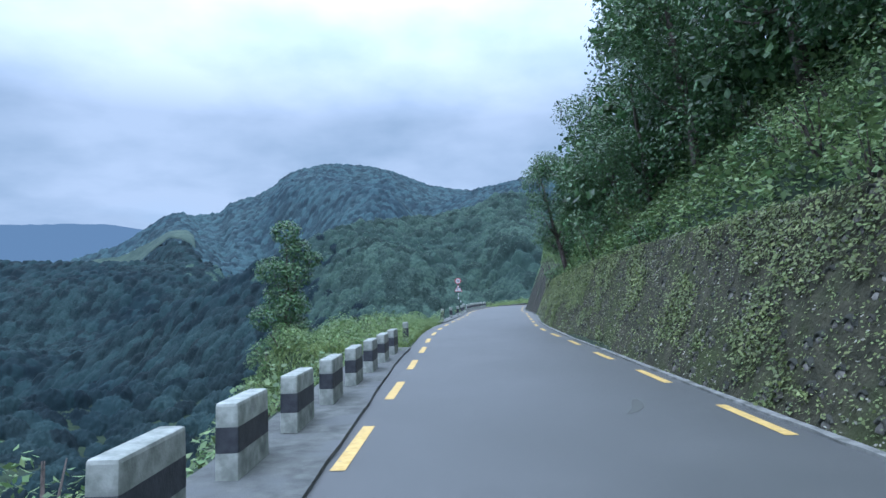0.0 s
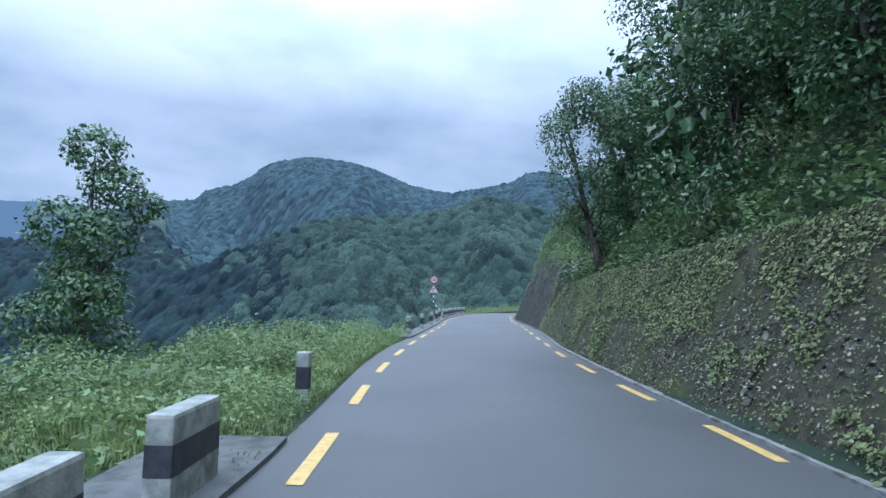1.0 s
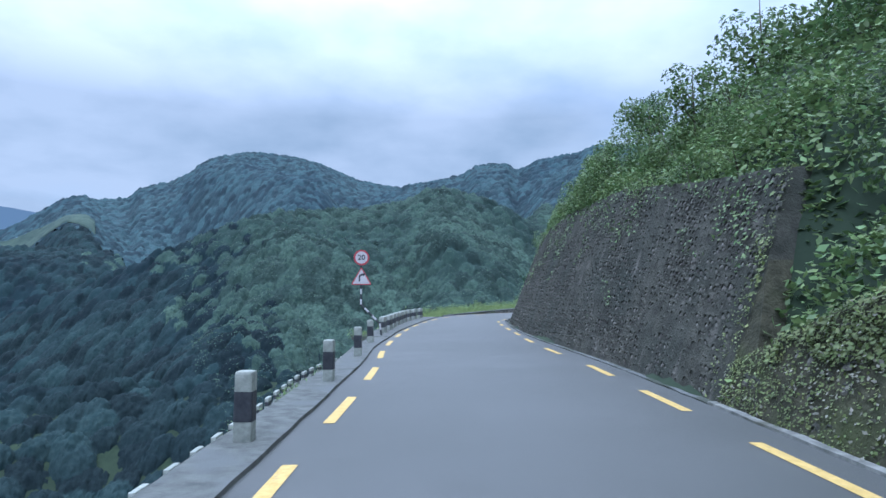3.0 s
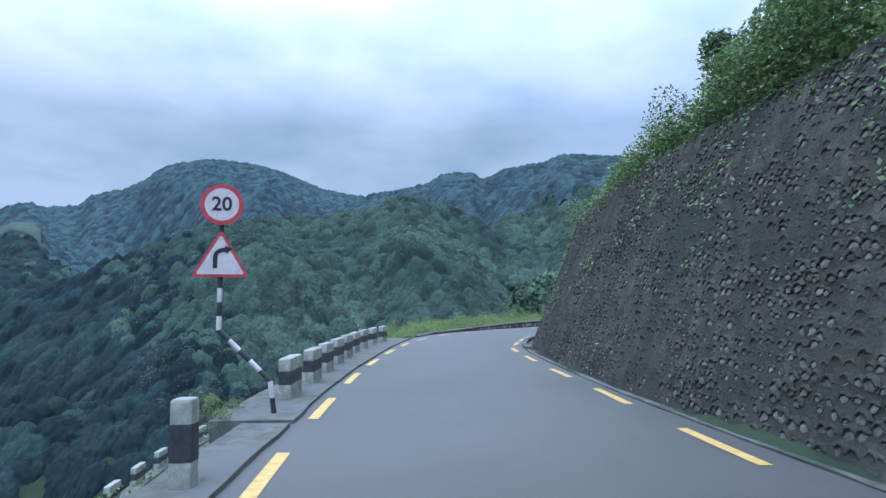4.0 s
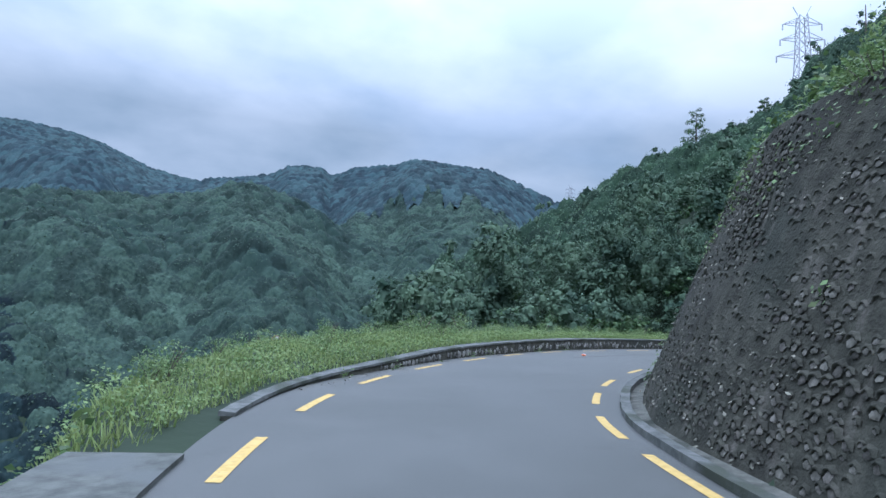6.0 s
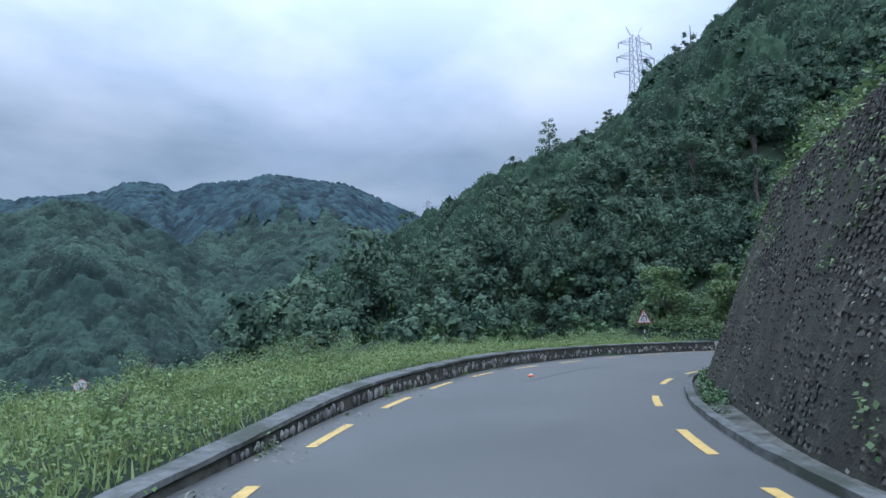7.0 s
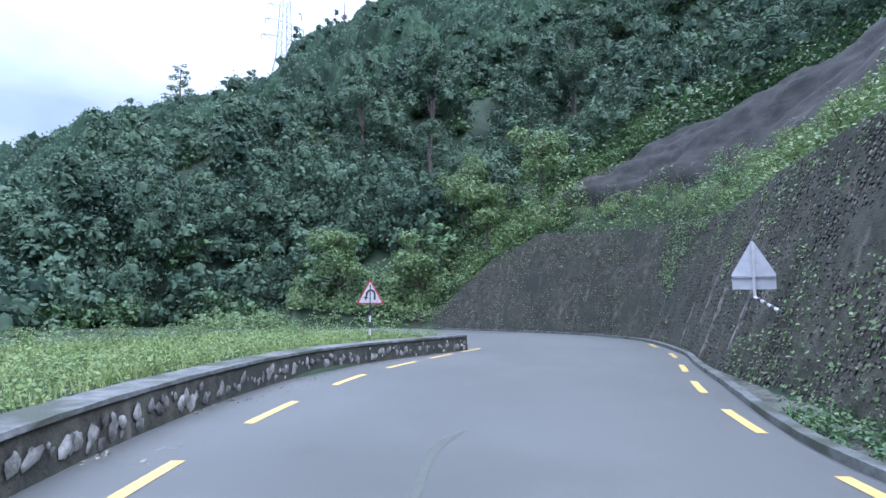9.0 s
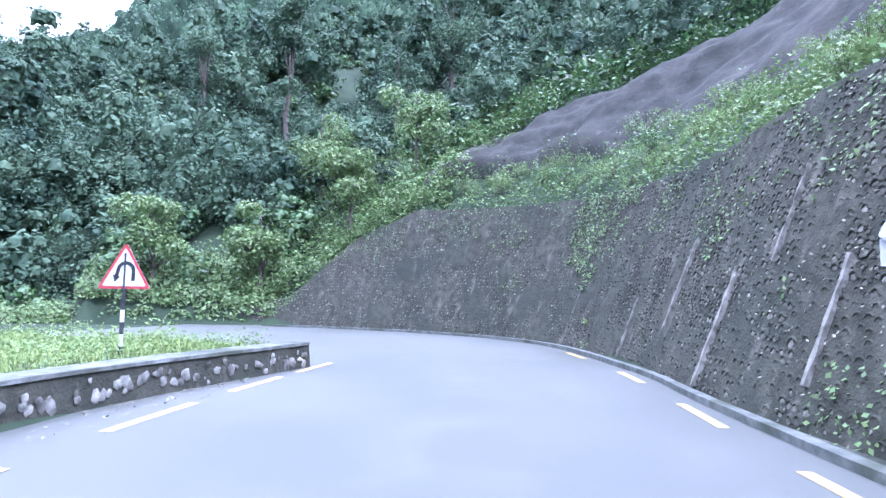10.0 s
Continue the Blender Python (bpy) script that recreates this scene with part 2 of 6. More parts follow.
M_CROWN = material("forest_crowns", ((0.032, 0.064, 0.044), (0.118, 0.186, 0.110)), 0.65, 0.21, island=0.2, spread=(0.32, 0.68), translucent=0.15, coords="World", detail=5, spec=0.15)
# crown green darkened to paint in the deep shade below the road
M_CROWN_SHADE = material("shade_toned_crowns", ((0.022, 0.046, 0.030), (0.052, 0.090, 0.052)), 0.7, 0.07, 0.9, 0.9, island=0.3, translucent=0.1, coords="World", detail=5, spec=0.2)
M_LEAF_BRIGHT = material("bright_weeds", ((0.105, 0.172, 0.056), (0.205, 0.290, 0.108)), 0.55, 1.2, island=0.24, translucent=0.3, coords="World", spec=0.25)
M_DRY_LEAF = material("dry_leaf_litter", ((0.11, 0.115, 0.085), (0.24, 0.24, 0.19)), 0.7, 3, island=0.4, coords="World")
M_BARK = material("bark", ((0.05, 0.042, 0.035), (0.15, 0.13, 0.11)), 0.9, 6, 0.6, 30)
M_STEEL = material("galvanised_steel", ((0.32, 0.34, 0.36), (0.46, 0.48, 0.50)), 0.5, 8, metal=0.6)
M_SIGN_BACK = material("sign_back_grey", ((0.42, 0.44, 0.47), (0.52, 0.54, 0.57)), 0.55, 5)
M_SIGN_WHITE = material("sign_white", ((0.40, 0.40, 0.41), (0.54, 0.54, 0.54)), 0.45, 5, coarse=7, coarse_colour=(0.33, 0.33, 0.32), coarse_at=(0.5, 0.8))
M_SIGN_RED = material("sign_red", ((0.30, 0.035, 0.045), (0.42, 0.06, 0.07)), 0.45, 9)
M_SIGN_BLACK = material("sign_black", ((0.015, 0.018, 0.022), (0.025, 0.03, 0.035)), 0.5, 9)

# ---------------------------------------------------------------- building helpers


def mesh_of(name, verts, faces, mats, index=None, smooth=False):
    me = bpy.data.meshes.new(name)
    me.from_pydata([tuple(v) for v in verts], [], [tuple(f) for f in faces])
    for m in mats if isinstance(mats, (list, tuple)) else [mats]:
        me.materials.append(m)
    if index is not None:
        me.polygons.foreach_set("material_index", np.asarray(index, dtype=np.int32))
    if smooth:
        me.polygons.foreach_set("use_smooth", np.ones(len(me.polygons), dtype=bool))
    me.update()
    return me


def quads_mesh(name, co, mat, n=4):
    """A mesh of loose n-gons from an array (count, n, 3)."""
    k = len(co)
    me = bpy.data.meshes.new(name)
    me.vertices.add(k * n)
    me.vertices.foreach_set("co", np.ascontiguousarray(co, dtype=np.float32).ravel())
    me.loops.add(k * n)
    me.loops.foreach_set("vertex_index", np.arange(k * n, dtype=np.int32))
    me.polygons.add(k)
    me.polygons.foreach_set("loop_start", np.arange(0, k * n, n, dtype=np.int32))
    me.polygons.foreach_set("loop_total", np.full(k, n, dtype=np.int32))
    me.materials.append(mat)
    me.update(calc_edges=True)
    return me


def soup_mesh(name, verts, tris, mat, smooth=False):
    """A mesh from arrays of vertices and triangles."""
    me = bpy.data.meshes.new(name)
    v, f = np.ascontiguousarray(verts, dtype=np.float32), np.ascontiguousarray(tris, dtype=np.int32)
    me.vertices.add(len(v))
    me.vertices.foreach_set("co", v.ravel())
    me.loops.add(f.size)
    me.loops.foreach_set("vertex_index", f.ravel())
    me.polygons.add(len(f))
    me.polygons.foreach_set("loop_start", np.arange(0, f.size, 3, dtype=np.int32))
    me.polygons.foreach_set("loop_total", np.full(len(f), 3, dtype=np.int32))
    if smooth:
        me.polygons.foreach_set("use_smooth", np.ones(len(f), dtype=bool))
    me.materials.append(mat)
    me.update(calc_edges=True)
    return me


def part(name, me, parent, label="", m=None):
    ob = new(name, me)
    ob.parent = parent
    if m is not None:
        ob.matrix_basis = m
    if label:
        ob["label"] = label
    return ob


def bm_mesh(name, bm, mats):
    me = bpy.data.meshes.new(name)
    bm.to_mesh(me)
    bm.free()
    for m in mats if isinstance(mats, (list, tuple)) else [mats]:
        me.materials.append(m)
    return me


def box_mesh(name, sx, sy, z0, z1, mat, bevel=0.0, top=1.0):
    """A box centred in x and y from z0 to z1; top: the share of its plan that the top keeps."""
    bm = bmesh.new()
    bmesh.ops.create_cube(bm, size=1)
    for v in bm.verts:
        k = top if v.co.z > 0 else 1
        v.co = (v.co.x * sx * k, v.co.y * sy * k, z0 if v.co.z < 0 else z1)
    if bevel:
        bmesh.ops.bevel(bm, geom=bm.edges[:], offset=bevel, segments=2, affect="EDGES", profile=0.5)
    return bm_mesh(name, bm, mat)


def tube(points, radii, sides=8, cap=True):
    """Vertices and faces of a tapered tube along points."""
    pts = [Vector(p) for p in points]
    vs, fs = [], []
    for i, p in enumerate(pts):
        d = (pts[min(i + 1, len(pts) - 1)] - pts[max(i - 1, 0)]).normalized()
        a = d.orthogonal().normalized()
        b = d.cross(a)
        for k in range(sides):
            w = 2 * math.pi * k / sides
            vs.append(p + (a * math.cos(w) + b * math.sin(w)) * float(radii[i]))
    for i in range(len(pts) - 1):
        for k in range(sides):
            k2 = (k + 1) % sides
            fs.append((i * sides + k, i * sides + k2, (i + 1) * sides + k2, (i + 1) * sides + k))
    if cap:
        fs += [tuple(range(sides))[::-1], tuple(range((len(pts) - 1) * sides, len(pts) * sides))]
    return vs, fs


def smooth_line(points, step=0.5):
    """A Catmull-Rom line through points, sampled about every step metres."""
    p = np.array(points, float)
    p = np.vstack([2 * p[0] - p[1], p, 2 * p[-1] - p[-2]])
    out = []
    for i in range(1, len(p) - 2):
        n = max(2, int(np.linalg.norm(p[i + 1] - p[i]) / step))
        for k in range(n):
            u = k / n
            out.append(0.5 * (2 * p[i] + (p[i + 1] - p[i - 1]) * u + (2 * p[i - 1] - 5 * p[i] + 4 * p[i + 1] - p[i + 2]) * u * u
                              + (3 * p[i] - p[i - 1] - 3 * p[i + 1] + p[i + 2]) * u**3))
    out.append(p[-2])
    return np.array(out)


def nearest(line, xy):
    """For points xy (n, 2): distance to a line, the share along it (index), and which side (+1: right of its way)."""
    best = np.full(len(xy), 1e9)
    where, side = np.zeros(len(xy)), np.ones(len(xy))
    for i in range(len(line) - 1):
        a, b = line[i], line[i + 1]
        d = b - a
        u = np.clip(((xy - a) @ d) / (d @ d), 0, 1)
        q = a + u[:, None] * d
        r = np.hypot(*(xy - q).T)
        hit = r < best
        s = np.where(d[0] * (xy[:, 1] - a[1]) - d[1] * (xy[:, 0] - a[0]) > 0, -1.0, 1.0)
        best[hit], where[hit], side[hit] = r[hit], (i + u)[hit], s[hit]
    return best, where, side


def along(line, k):
    """The place, the way and the right-hand way on a line at index k."""
    k = min(max(k, 0), len(line) - 1.001)
    i = int(k)
    d = line[i + 1] - line[i]
    d = d / np.linalg.norm(d)
    return line[i] + (k - i) * (line[i + 1] - line[i]), d, np.array([d[1], -d[0]])


# ---------------------------------------------------------------- plan of the road (metres)
LEFT_EDGE = smooth_line([(-1.4, -30), (-1.3, -15), (-1.2, 0), (-1.18, 7), (-1.2, 14.7), (-1.05, 19.5), (-0.95, 25), (-0.65, 30), (-0.25, 33.5),
                         (0.2, 37), (0.62, 41), (1.05, 45), (1.45, 49), (1.75, 53), (2.3, 57), (2.62, 59.5), (3.35, 63.8), (4.0, 67),
                         (4.6, 69.9), (5.57, 74), (6.5, 77.2), (7.6, 79.8), (9.1, 82.1), (11.6, 84.7), (14, 87.1), (16.5, 89.2),
                         (19.1, 90.9), (22, 92.8), (24.9, 94.2), (27.7, 95.2), (31, 96.0), (34, 96.3), (37, 96.0), (40.3, 95.2), (41.6, 94.9)])
WALL_FOOT = smooth_line([(3.5, -30), (3.65, -15), (3.75, 0), (3.85, 5.4), (3.92, 9), (4.05, 13), (4.2, 17.5), (4.35, 22), (4.6, 26.5), (5.0, 31.5),
                         (5.5, 35.5), (6.05, 39.6), (6.5, 43.5), (6.95, 48), (7.25, 52.5), (7.6, 57), (8.0, 60.5), (8.5, 64), (9.1, 67.3),
                         (9.9, 70.2), (11.0, 72.8), (12.35, 75.9), (13.65, 77.7), (15.7, 79.9), (18.4, 81.95), (21.1, 83.85), (24, 85.7), (27, 86.4),
                         (31, 86.75), (34, 87.15), (38, 87.6), (44, 87.75), (49, 88.55), (53, 90.5), (56, 93.5), (58.3, 97.5), (59.9, 102), (60.6, 107)])
KERB = smooth_line([(3.35, -30), (3.5, -15), (3.6, 0), (3.7, 5.4), (3.77, 9), (3.9, 13), (4.05, 17.5), (4.2, 22), (4.45, 26.5), (4.85, 31.5),
                    (5.35, 35.5), (5.9, 39.6), (6.35, 43.5), (6.8, 48), (7.1, 52.5), (7.45, 57), (7.85, 60.5), (8.35, 64), (8.92, 67.4),
                    (9.6, 70.4), (10.7, 73.4), (12.1, 76.3), (13.6, 78.3), (15.9, 80.7), (18.7, 83.0), (21.3, 84.7), (24, 86.2), (26.3, 87.05),
                    (29, 87.6), (34, 87.75), (38, 87.88), (42, 87.93), (48.6, 88.9), (52.6, 90.9), (55.4, 93.8), (57.7, 97.8), (59.2, 102), (59.8, 107)])
BATTER = 0.4


def lengths(line):
    return np.r_[0, np.cumsum(np.hypot(*np.diff(line, axis=0).T))]


SFOOT = lengths(WALL_FOOT)
SLEFT = lengths(LEFT_EDGE)


def s_at(line, s, y=None, xy=None):
    d, w, _ = nearest(line, np.array([xy], float))
    return float(np.interp(w[0], np.arange(len(line)), s))


def foot_s(x, y):
    return s_at(WALL_FOOT, SFOOT, xy=(x, y))


def left_s(x, y):
    return s_at(LEFT_EDGE, SLEFT, xy=(x, y))


S_BREAK = foot_s(6.42, 43.0)
WALL_S = [0, foot_s(4.2, 17.5), foot_s(5.4, 34), foot_s(6, 38.8), S_BREAK - 0.1, S_BREAK + 0.1, foot_s(6.8, 46.5), foot_s(7.25, 52), foot_s(7.9, 59),
          foot_s(8.7, 65.4), foot_s(9.6, 69), foot_s(15.5, 79.5), foot_s(31, 87), foot_s(44, 87.4), foot_s(53, 90.4), foot_s(57.5, 96), foot_s(58.9, 99), foot_s(59.8, 101.7), foot_s(60.6, 107)]
WALL_H = [2.7, 2.7, 2.3, 2.3, 0.6, 3.4, 3.8, 4.6, 4.8, 4.7, 4.5, 4.8, 4.9, 5.0, 5.6, 6.1, 4.6, 1.6, 0.15]

# ---------------------------------------------------------------- the ground: one sheet from the road to the far ranges
GROUND_LEFT = np.vstack([LEFT_EDGE, smooth_line([(42.5, 96), (43.2, 98.5), (42.5, 103), (39, 109), (33, 114)])])
GROUND_RIGHT = np.vstack([WALL_FOOT, smooth_line([(60.3, 112), (57, 119), (50, 126), (40, 131)])])
SGL, SGR = lengths(GROUND_LEFT), lengths(GROUND_RIGHT)
LOWER = smooth_line([(-2.6, 38), (-2.0, 44), (-1.3, 50), (-0.7, 58), (-0.4, 64), (0, 70), (1.2, 76.5), (3.4, 83.5), (7, 92.5), (11, 101.5), (15, 109.5), (22, 119)])
LOWER_Z = -3.3
CENTRE = np.array([15.0, 75.0])
VERGE = [(-1.3, -30, 1.3, 0), (-1.15, 17, 1.3, 0), (-1.05, 20, 4.5, 0.05), (-0.25, 33.5, 4.2, 0.05), (0.15, 36.5, 1.0, 0), (2.3, 57, 0.95, 0), (6.3, 76.5, 1.0, 0),
         (7.6, 79.8, 2.6, 0.02), (9.1, 82.1, 3.5, 0.08), (11.6, 84.7, 5.0, 0.25), (19, 90.9, 6.5, 0.45), (31, 96, 7.5, 0.5), (41.6, 94.9, 8, 0.45)]
VERGE_S = [left_s(a, b) for a, b, _, _ in VERGE]
SLOPE_S = [0, foot_s(5.4, 34), foot_s(6.5, 44), foot_s(7.1, 50), foot_s(7.6, 57), foot_s(15.5, 79.3), foot_s(31, 87), foot_s(49, 88.4), foot_s(60.6, 107)]
SLOPE_V = [1.1, 1.0, 0.92, 0.9, 0.48, 0.40, 0.62, 0.85, 0.55]
# ridges: distance, then heading and elevation in degrees as seen from the road
RIDGES = [
    (230, [(10, -8), (14, -4.5), (17.9, -2.2), (21, 0), (24.2, 2.2), (27.4, 4), (29.6, 5.7), (33, 7.9), (35.9, 9.9), (37.9, 10.6), (39.8, 12.2), (42.3, 13.8), (43.9, 14.4),
           (45.8, 14.3), (48.1, 15.4), (50.9, 16.8), (53.6, 17.3), (54.8, 18.8), (56.4, 20.9), (58.6, 22.1), (60.7, 22.9), (62.3, 24.5), (64, 25.6), (67, 27.5), (75, 31),
           (90, 33.3), (105, 28.3), (120, 12.3), (140, -6), (160, -14)]),
    (520, [(-60, -14), (-40, -6), (-32, -1.5), (-26.5, 1.5), (-22.7, 3.2), (-18.5, 5.2), (-15.3, 6.9), (-10.6, 8.3), (-6, 8.5), (-1, 8.9), (2, 9.6), (4.5, 10.7), (6, 10.9),
           (9, 10.2), (12.2, 8.9), (15, 7.2), (21, 5.5), (23.2, 3.9), (30, 0), (40, -4), (60, -8)]),
    (900, [(-10, 4), (-4, 8), (1.2, 10.2), (4, 11), (8.2, 11.8), (9.5, 12.7), (12.6, 12.8), (13.4, 12.1), (15.8, 13.1), (19.4, 13.6), (20.9, 14.2), (21.8, 14.3), (24.8, 14.0),
           (28.5, 13.6), (30.8, 12.7), (34.1, 11.2), (36, 10.4), (38, 9.5), (50, 6.9), (90, 4.9)]),
    (1250, [(-75, -3), (-50, -1), (-38.7, 2.2), (-36.5, 2.7), (-34.5, 3.8), (-32.8, 4.5), (-30.6, 5.3), (-29, 6.4), (-26.8, 8), (-25.3, 8.4), (-24.2, 8.1), (-22, 8.4), (-21.2, 9.3),
            (-18.4, 10.2), (-17.1, 11), (-16, 12), (-14.5, 12.6), (-13, 13), (-11, 13.2), (-8, 13), (-5.7, 12.5), (-4.1, 11.9), (-1.4, 10.9), (1.5, 10.5), (6, 10), (12, 9.5), (30, 8), (60, 6)]),
]
EYE_LEVEL = 1.5


def waves(x, y, size, seed):
    """Smooth noise of about one, with features of the given size."""
    r = np.random.default_rng(seed)
    out = 0
    for n in range(7):
        a, f = r.uniform(0, 2 * math.pi), r.uniform(0.6, 1.9) * 2 * math.pi / size
        out = out + np.sin((x * math.cos(a) + y * math.sin(a)) * f + r.uniform(0, 7))
    return out / 3.5


def ridge_height(xy):
    d = xy - CENTRE
    r, th = np.hypot(*d.T), np.degrees(np.arctan2(d[:, 0], d[:, 1]))
    best = np.full(len(xy), -150.0)
    for n, (dist, line) in enumerate(RIDGES):
        a, e = np.array(line, float).T
        far = dist * (1 + 0.06 * np.sin(np.radians(th * 7 + n * 40)))
        top = EYE_LEVEL + far * np.tan(np.radians(np.interp(th, a, e)))
        if n == 0:
            foot = np.interp(th, [20, 40, 60, 90, 120], [75, 60, 50, 52, 80])
            z = np.where(r < far, 0.5 + (top - 0.5) * np.clip((r - foot) / (far - foot), -1.5, 1) ** 1.0, top - 0.4 * (r - far))
            z = np.where(top < 0, np.minimum(z, top - 0.45 * np.abs(far - r)), z)
        else:
            slope = (0, 0.5, 0.46, 0.42)[n]
            z = top - slope * np.abs(far - r)
        off = np.abs(far - r) / far
        z = z + np.minimum(off, 0.3) * np.clip(1 - off, 0, 1) * waves(xy[:, 0], xy[:, 1], dist * 0.28, 20 + n) * dist * 0.12
        best = np.maximum(best, z)
    return best


def ground_height(xy):
    xy = np.asarray(xy, float)
    dl, wl, sl = nearest(GROUND_LEFT, xy)
    dr, wr, sr = nearest(GROUND_RIGHT, xy)
    dw, ww, sw = nearest(LOWER, xy)
    s_l = np.interp(wl, np.arange(len(SGL)), SGL)
    s_r = np.interp(wr, np.arange(len(SGR)), SGR)
    left = (sl < 0) & (dl <= dr)
    right = (sr > 0) & (dr < dl) & (wr < len(WALL_FOOT) + 3)
    left = left & (wl < len(GROUND_LEFT) - 1.01)
    far = ridge_height(xy)
    bumps = waves(xy[:, 0], xy[:, 1], 6, 3)
    # road bed
    z = np.full(len(xy), -0.08)
    lost = ~left & ~right & (np.minimum(dl, dr) > 9)
    # valley side
    w = np.interp(s_l, VERGE_S, [v[2] for v in VERGE])
    h = np.interp(s_l, VERGE_S, [v[3] for v in VERGE])
    fall = np.maximum(0, dl - w)
    zl = h - 0.03 - np.where(fall < 30, 1.3 * fall, 39 + 0.7 * (fall - 30)) + np.clip(fall, 0, 8) * 0.05 * bumps
    bench = (xy[:, 1] > 37) & (dw < 30) & left
    inner = bench & (sw > 0)
    zl = np.where(inner & (dw > 2.1), np.maximum(zl, LOWER_Z - 0.05), zl)
    zl = np.where(inner & (dw <= 2.1) | bench & (dw <= 2.2), LOWER_Z - 0.05, zl)
    zl = np.where(bench & (sw < 0) & (dw > 2.2), np.minimum(zl, LOWER_Z - 0.05 - 0.85 * (dw - 2.2)), zl)
    zl = np.where(lost, -0.1 - 0.7 * (np.minimum(dl, dr) - 9), zl)
    zl = np.where((dl < 0.5) & left, -0.1, zl)
    z = np.where(left | lost, np.maximum(zl, np.where((fall > 25) | lost, far, -150)), z)
    # hill side
    top = np.interp(s_r, WALL_S, WALL_H)
    rise = np.interp(s_r, SLOPE_S, SLOPE_V)
    back = np.maximum(0, dr - BATTER * top)
    zr = top - 0.12 + np.where(back < 14, rise * back, rise * 14 + 0.55 * rise * (back - 14)) + np.clip(back, 0, 5) * 0.07 * bumps
    zr = np.minimum(zr, 46 + 0.05 * back)
    zr = np.minimum(zr, 2.5 * dr - 0.9)
    z = np.where(right, np.where(back > 30, np.maximum(zr, far), np.maximum(zr, np.where(s_r > S_HILL, np.minimum(far, zr + 2), -150))), z)
    return z


S_HILL = foot_s(31, 87)
exact_height = ground_height
NEAR_X, NEAR_Y = np.arange(-16, 78, 0.4), np.arange(-18, 124, 0.4)
_gx, _gy = np.meshgrid(NEAR_X, NEAR_Y)
NEAR_Z = exact_height(np.stack([_gx.ravel(), _gy.ravel()], 1)).reshape(_gx.shape)


def ground_height(xy):
    """The ground's height: read off a fine grid near the road, worked out farther away."""
    xy = np.asarray(xy, float)
    fx, fy = (xy[:, 0] - NEAR_X[0]) / 0.4, (xy[:, 1] - NEAR_Y[0]) / 0.4
    inside = (fx > 0) & (fy > 0) & (fx < len(NEAR_X) - 2) & (fy < len(NEAR_Y) - 2)
    out = np.zeros(len(xy))
    i, j = fx[inside].astype(int), fy[inside].astype(int)
    u, v = fx[inside] - i, fy[inside] - j
    out[inside] = (NEAR_Z[j, i] * (1 - u) * (1 - v) + NEAR_Z[j, i + 1] * u * (1 - v) + NEAR_Z[j + 1, i] * (1 - u) * v + NEAR_Z[j + 1, i + 1] * u * v)
    if (~inside).any():
        out[~inside] = exact_height(xy[~inside])
    return out



def build_ground():
    def axis(lo, hi, step, far_lo, far_hi):
        inner = list(np.arange(lo, hi + step, step))
        a, d = inner[-1], step
        outer = []
        while a < far_hi:
            d *= 1.075
            a += d
            outer.append(a)
        a, d, before = lo, step, []
        while a > far_lo:
            d *= 1.075
            a -= d
            before.append(a)
        return np.array(before[::-1] + inner + outer)

    xs, ys = axis(-12, 66, 0.8, -3000, 3000), axis(-12, 116, 0.8, -2000, 3200)
    gx, gy = np.meshgrid(xs, ys)
    z = exact_height(np.stack([gx.ravel(), gy.ravel()], 1))
    # far off the sheet is the forest floor, well under the crowns
    d = np.stack([gx.ravel(), gy.ravel()], 1) - CENTRE
    r, th = np.hypot(*d.T), np.degrees(np.arctan2(d[:, 0], d[:, 1]))
    z = z - np.clip((r - np.where((th > 12) & (th < 120), 300, 125)) * 0.03, 0, 26) - np.where((th > 10) & (th < 122), np.clip((r - 118) * 0.2, 0, 5), 0)
    nx, ny = len(xs), len(ys)
    v = np.stack([gx.ravel(), gy.ravel(), z], 1)
    i = (np.arange(ny - 1)[:, None] * nx + np.arange(nx - 1)[None]).ravel()
    tris = np.vstack([np.stack([i, i + 1, i + nx + 1], 1), np.stack([i, i + nx + 1, i + nx], 1)])
    me = soup_mesh("ground", v, tris, M_SOIL, True)
    ob = new("ground", me)
    tagged(ob, "dark green forested mountain ground falling to a valley", "ground", kind="structure")


build_ground()

# ---------------------------------------------------------------- road


def ribbon(name, inner, outer, z0, z1, mat, crown=0.0, across=6, thick=0.0):
    """A strip between two lines, resampled to the same number of stations."""
    n = max(len(inner), len(outer))
    a = np.stack([np.interp(np.linspace(0, 1, n), np.linspace(0, 1, len(inner)), inner[:, k]) for k in (0, 1)], 1)
    b = np.stack([np.interp(np.linspace(0, 1, n), np.linspace(0, 1, len(outer)), outer[:, k]) for k in (0, 1)], 1)
    vs, fs = [], []
    for i in range(n):
        for k in range(across + 1):
            u = k / across
            p = a[i] * (1 - u) + b[i] * u
            vs.append((p[0], p[1], z0 + (z1 - z0) * u + crown * (1 - (2 * u - 1) ** 2)))
    m = across + 1
    for i in range(n - 1):
        for k in range(across):
            fs.append((i * m + k, i * m + k + 1, (i + 1) * m + k + 1, (i + 1) * m + k))
    if thick:
        base = len(vs)
        vs += [(x, y, z - thick) for x, y, z in vs]
        for i in range(n - 1):
            fs += [(i * m, (i + 1) * m, base + (i + 1) * m, base + i * m), (i * m + across, base + i * m + across, base + (i + 1) * m + across, (i + 1) * m + across)]
        for k in range(across):
            fs += [(k, base + k, base + k + 1, k + 1), ((n - 1) * m + k, (n - 1) * m + k + 1, base + (n - 1) * m + k + 1, base + (n - 1) * m + k)]
    return mesh_of(name, vs, fs, mat, smooth=not thick)


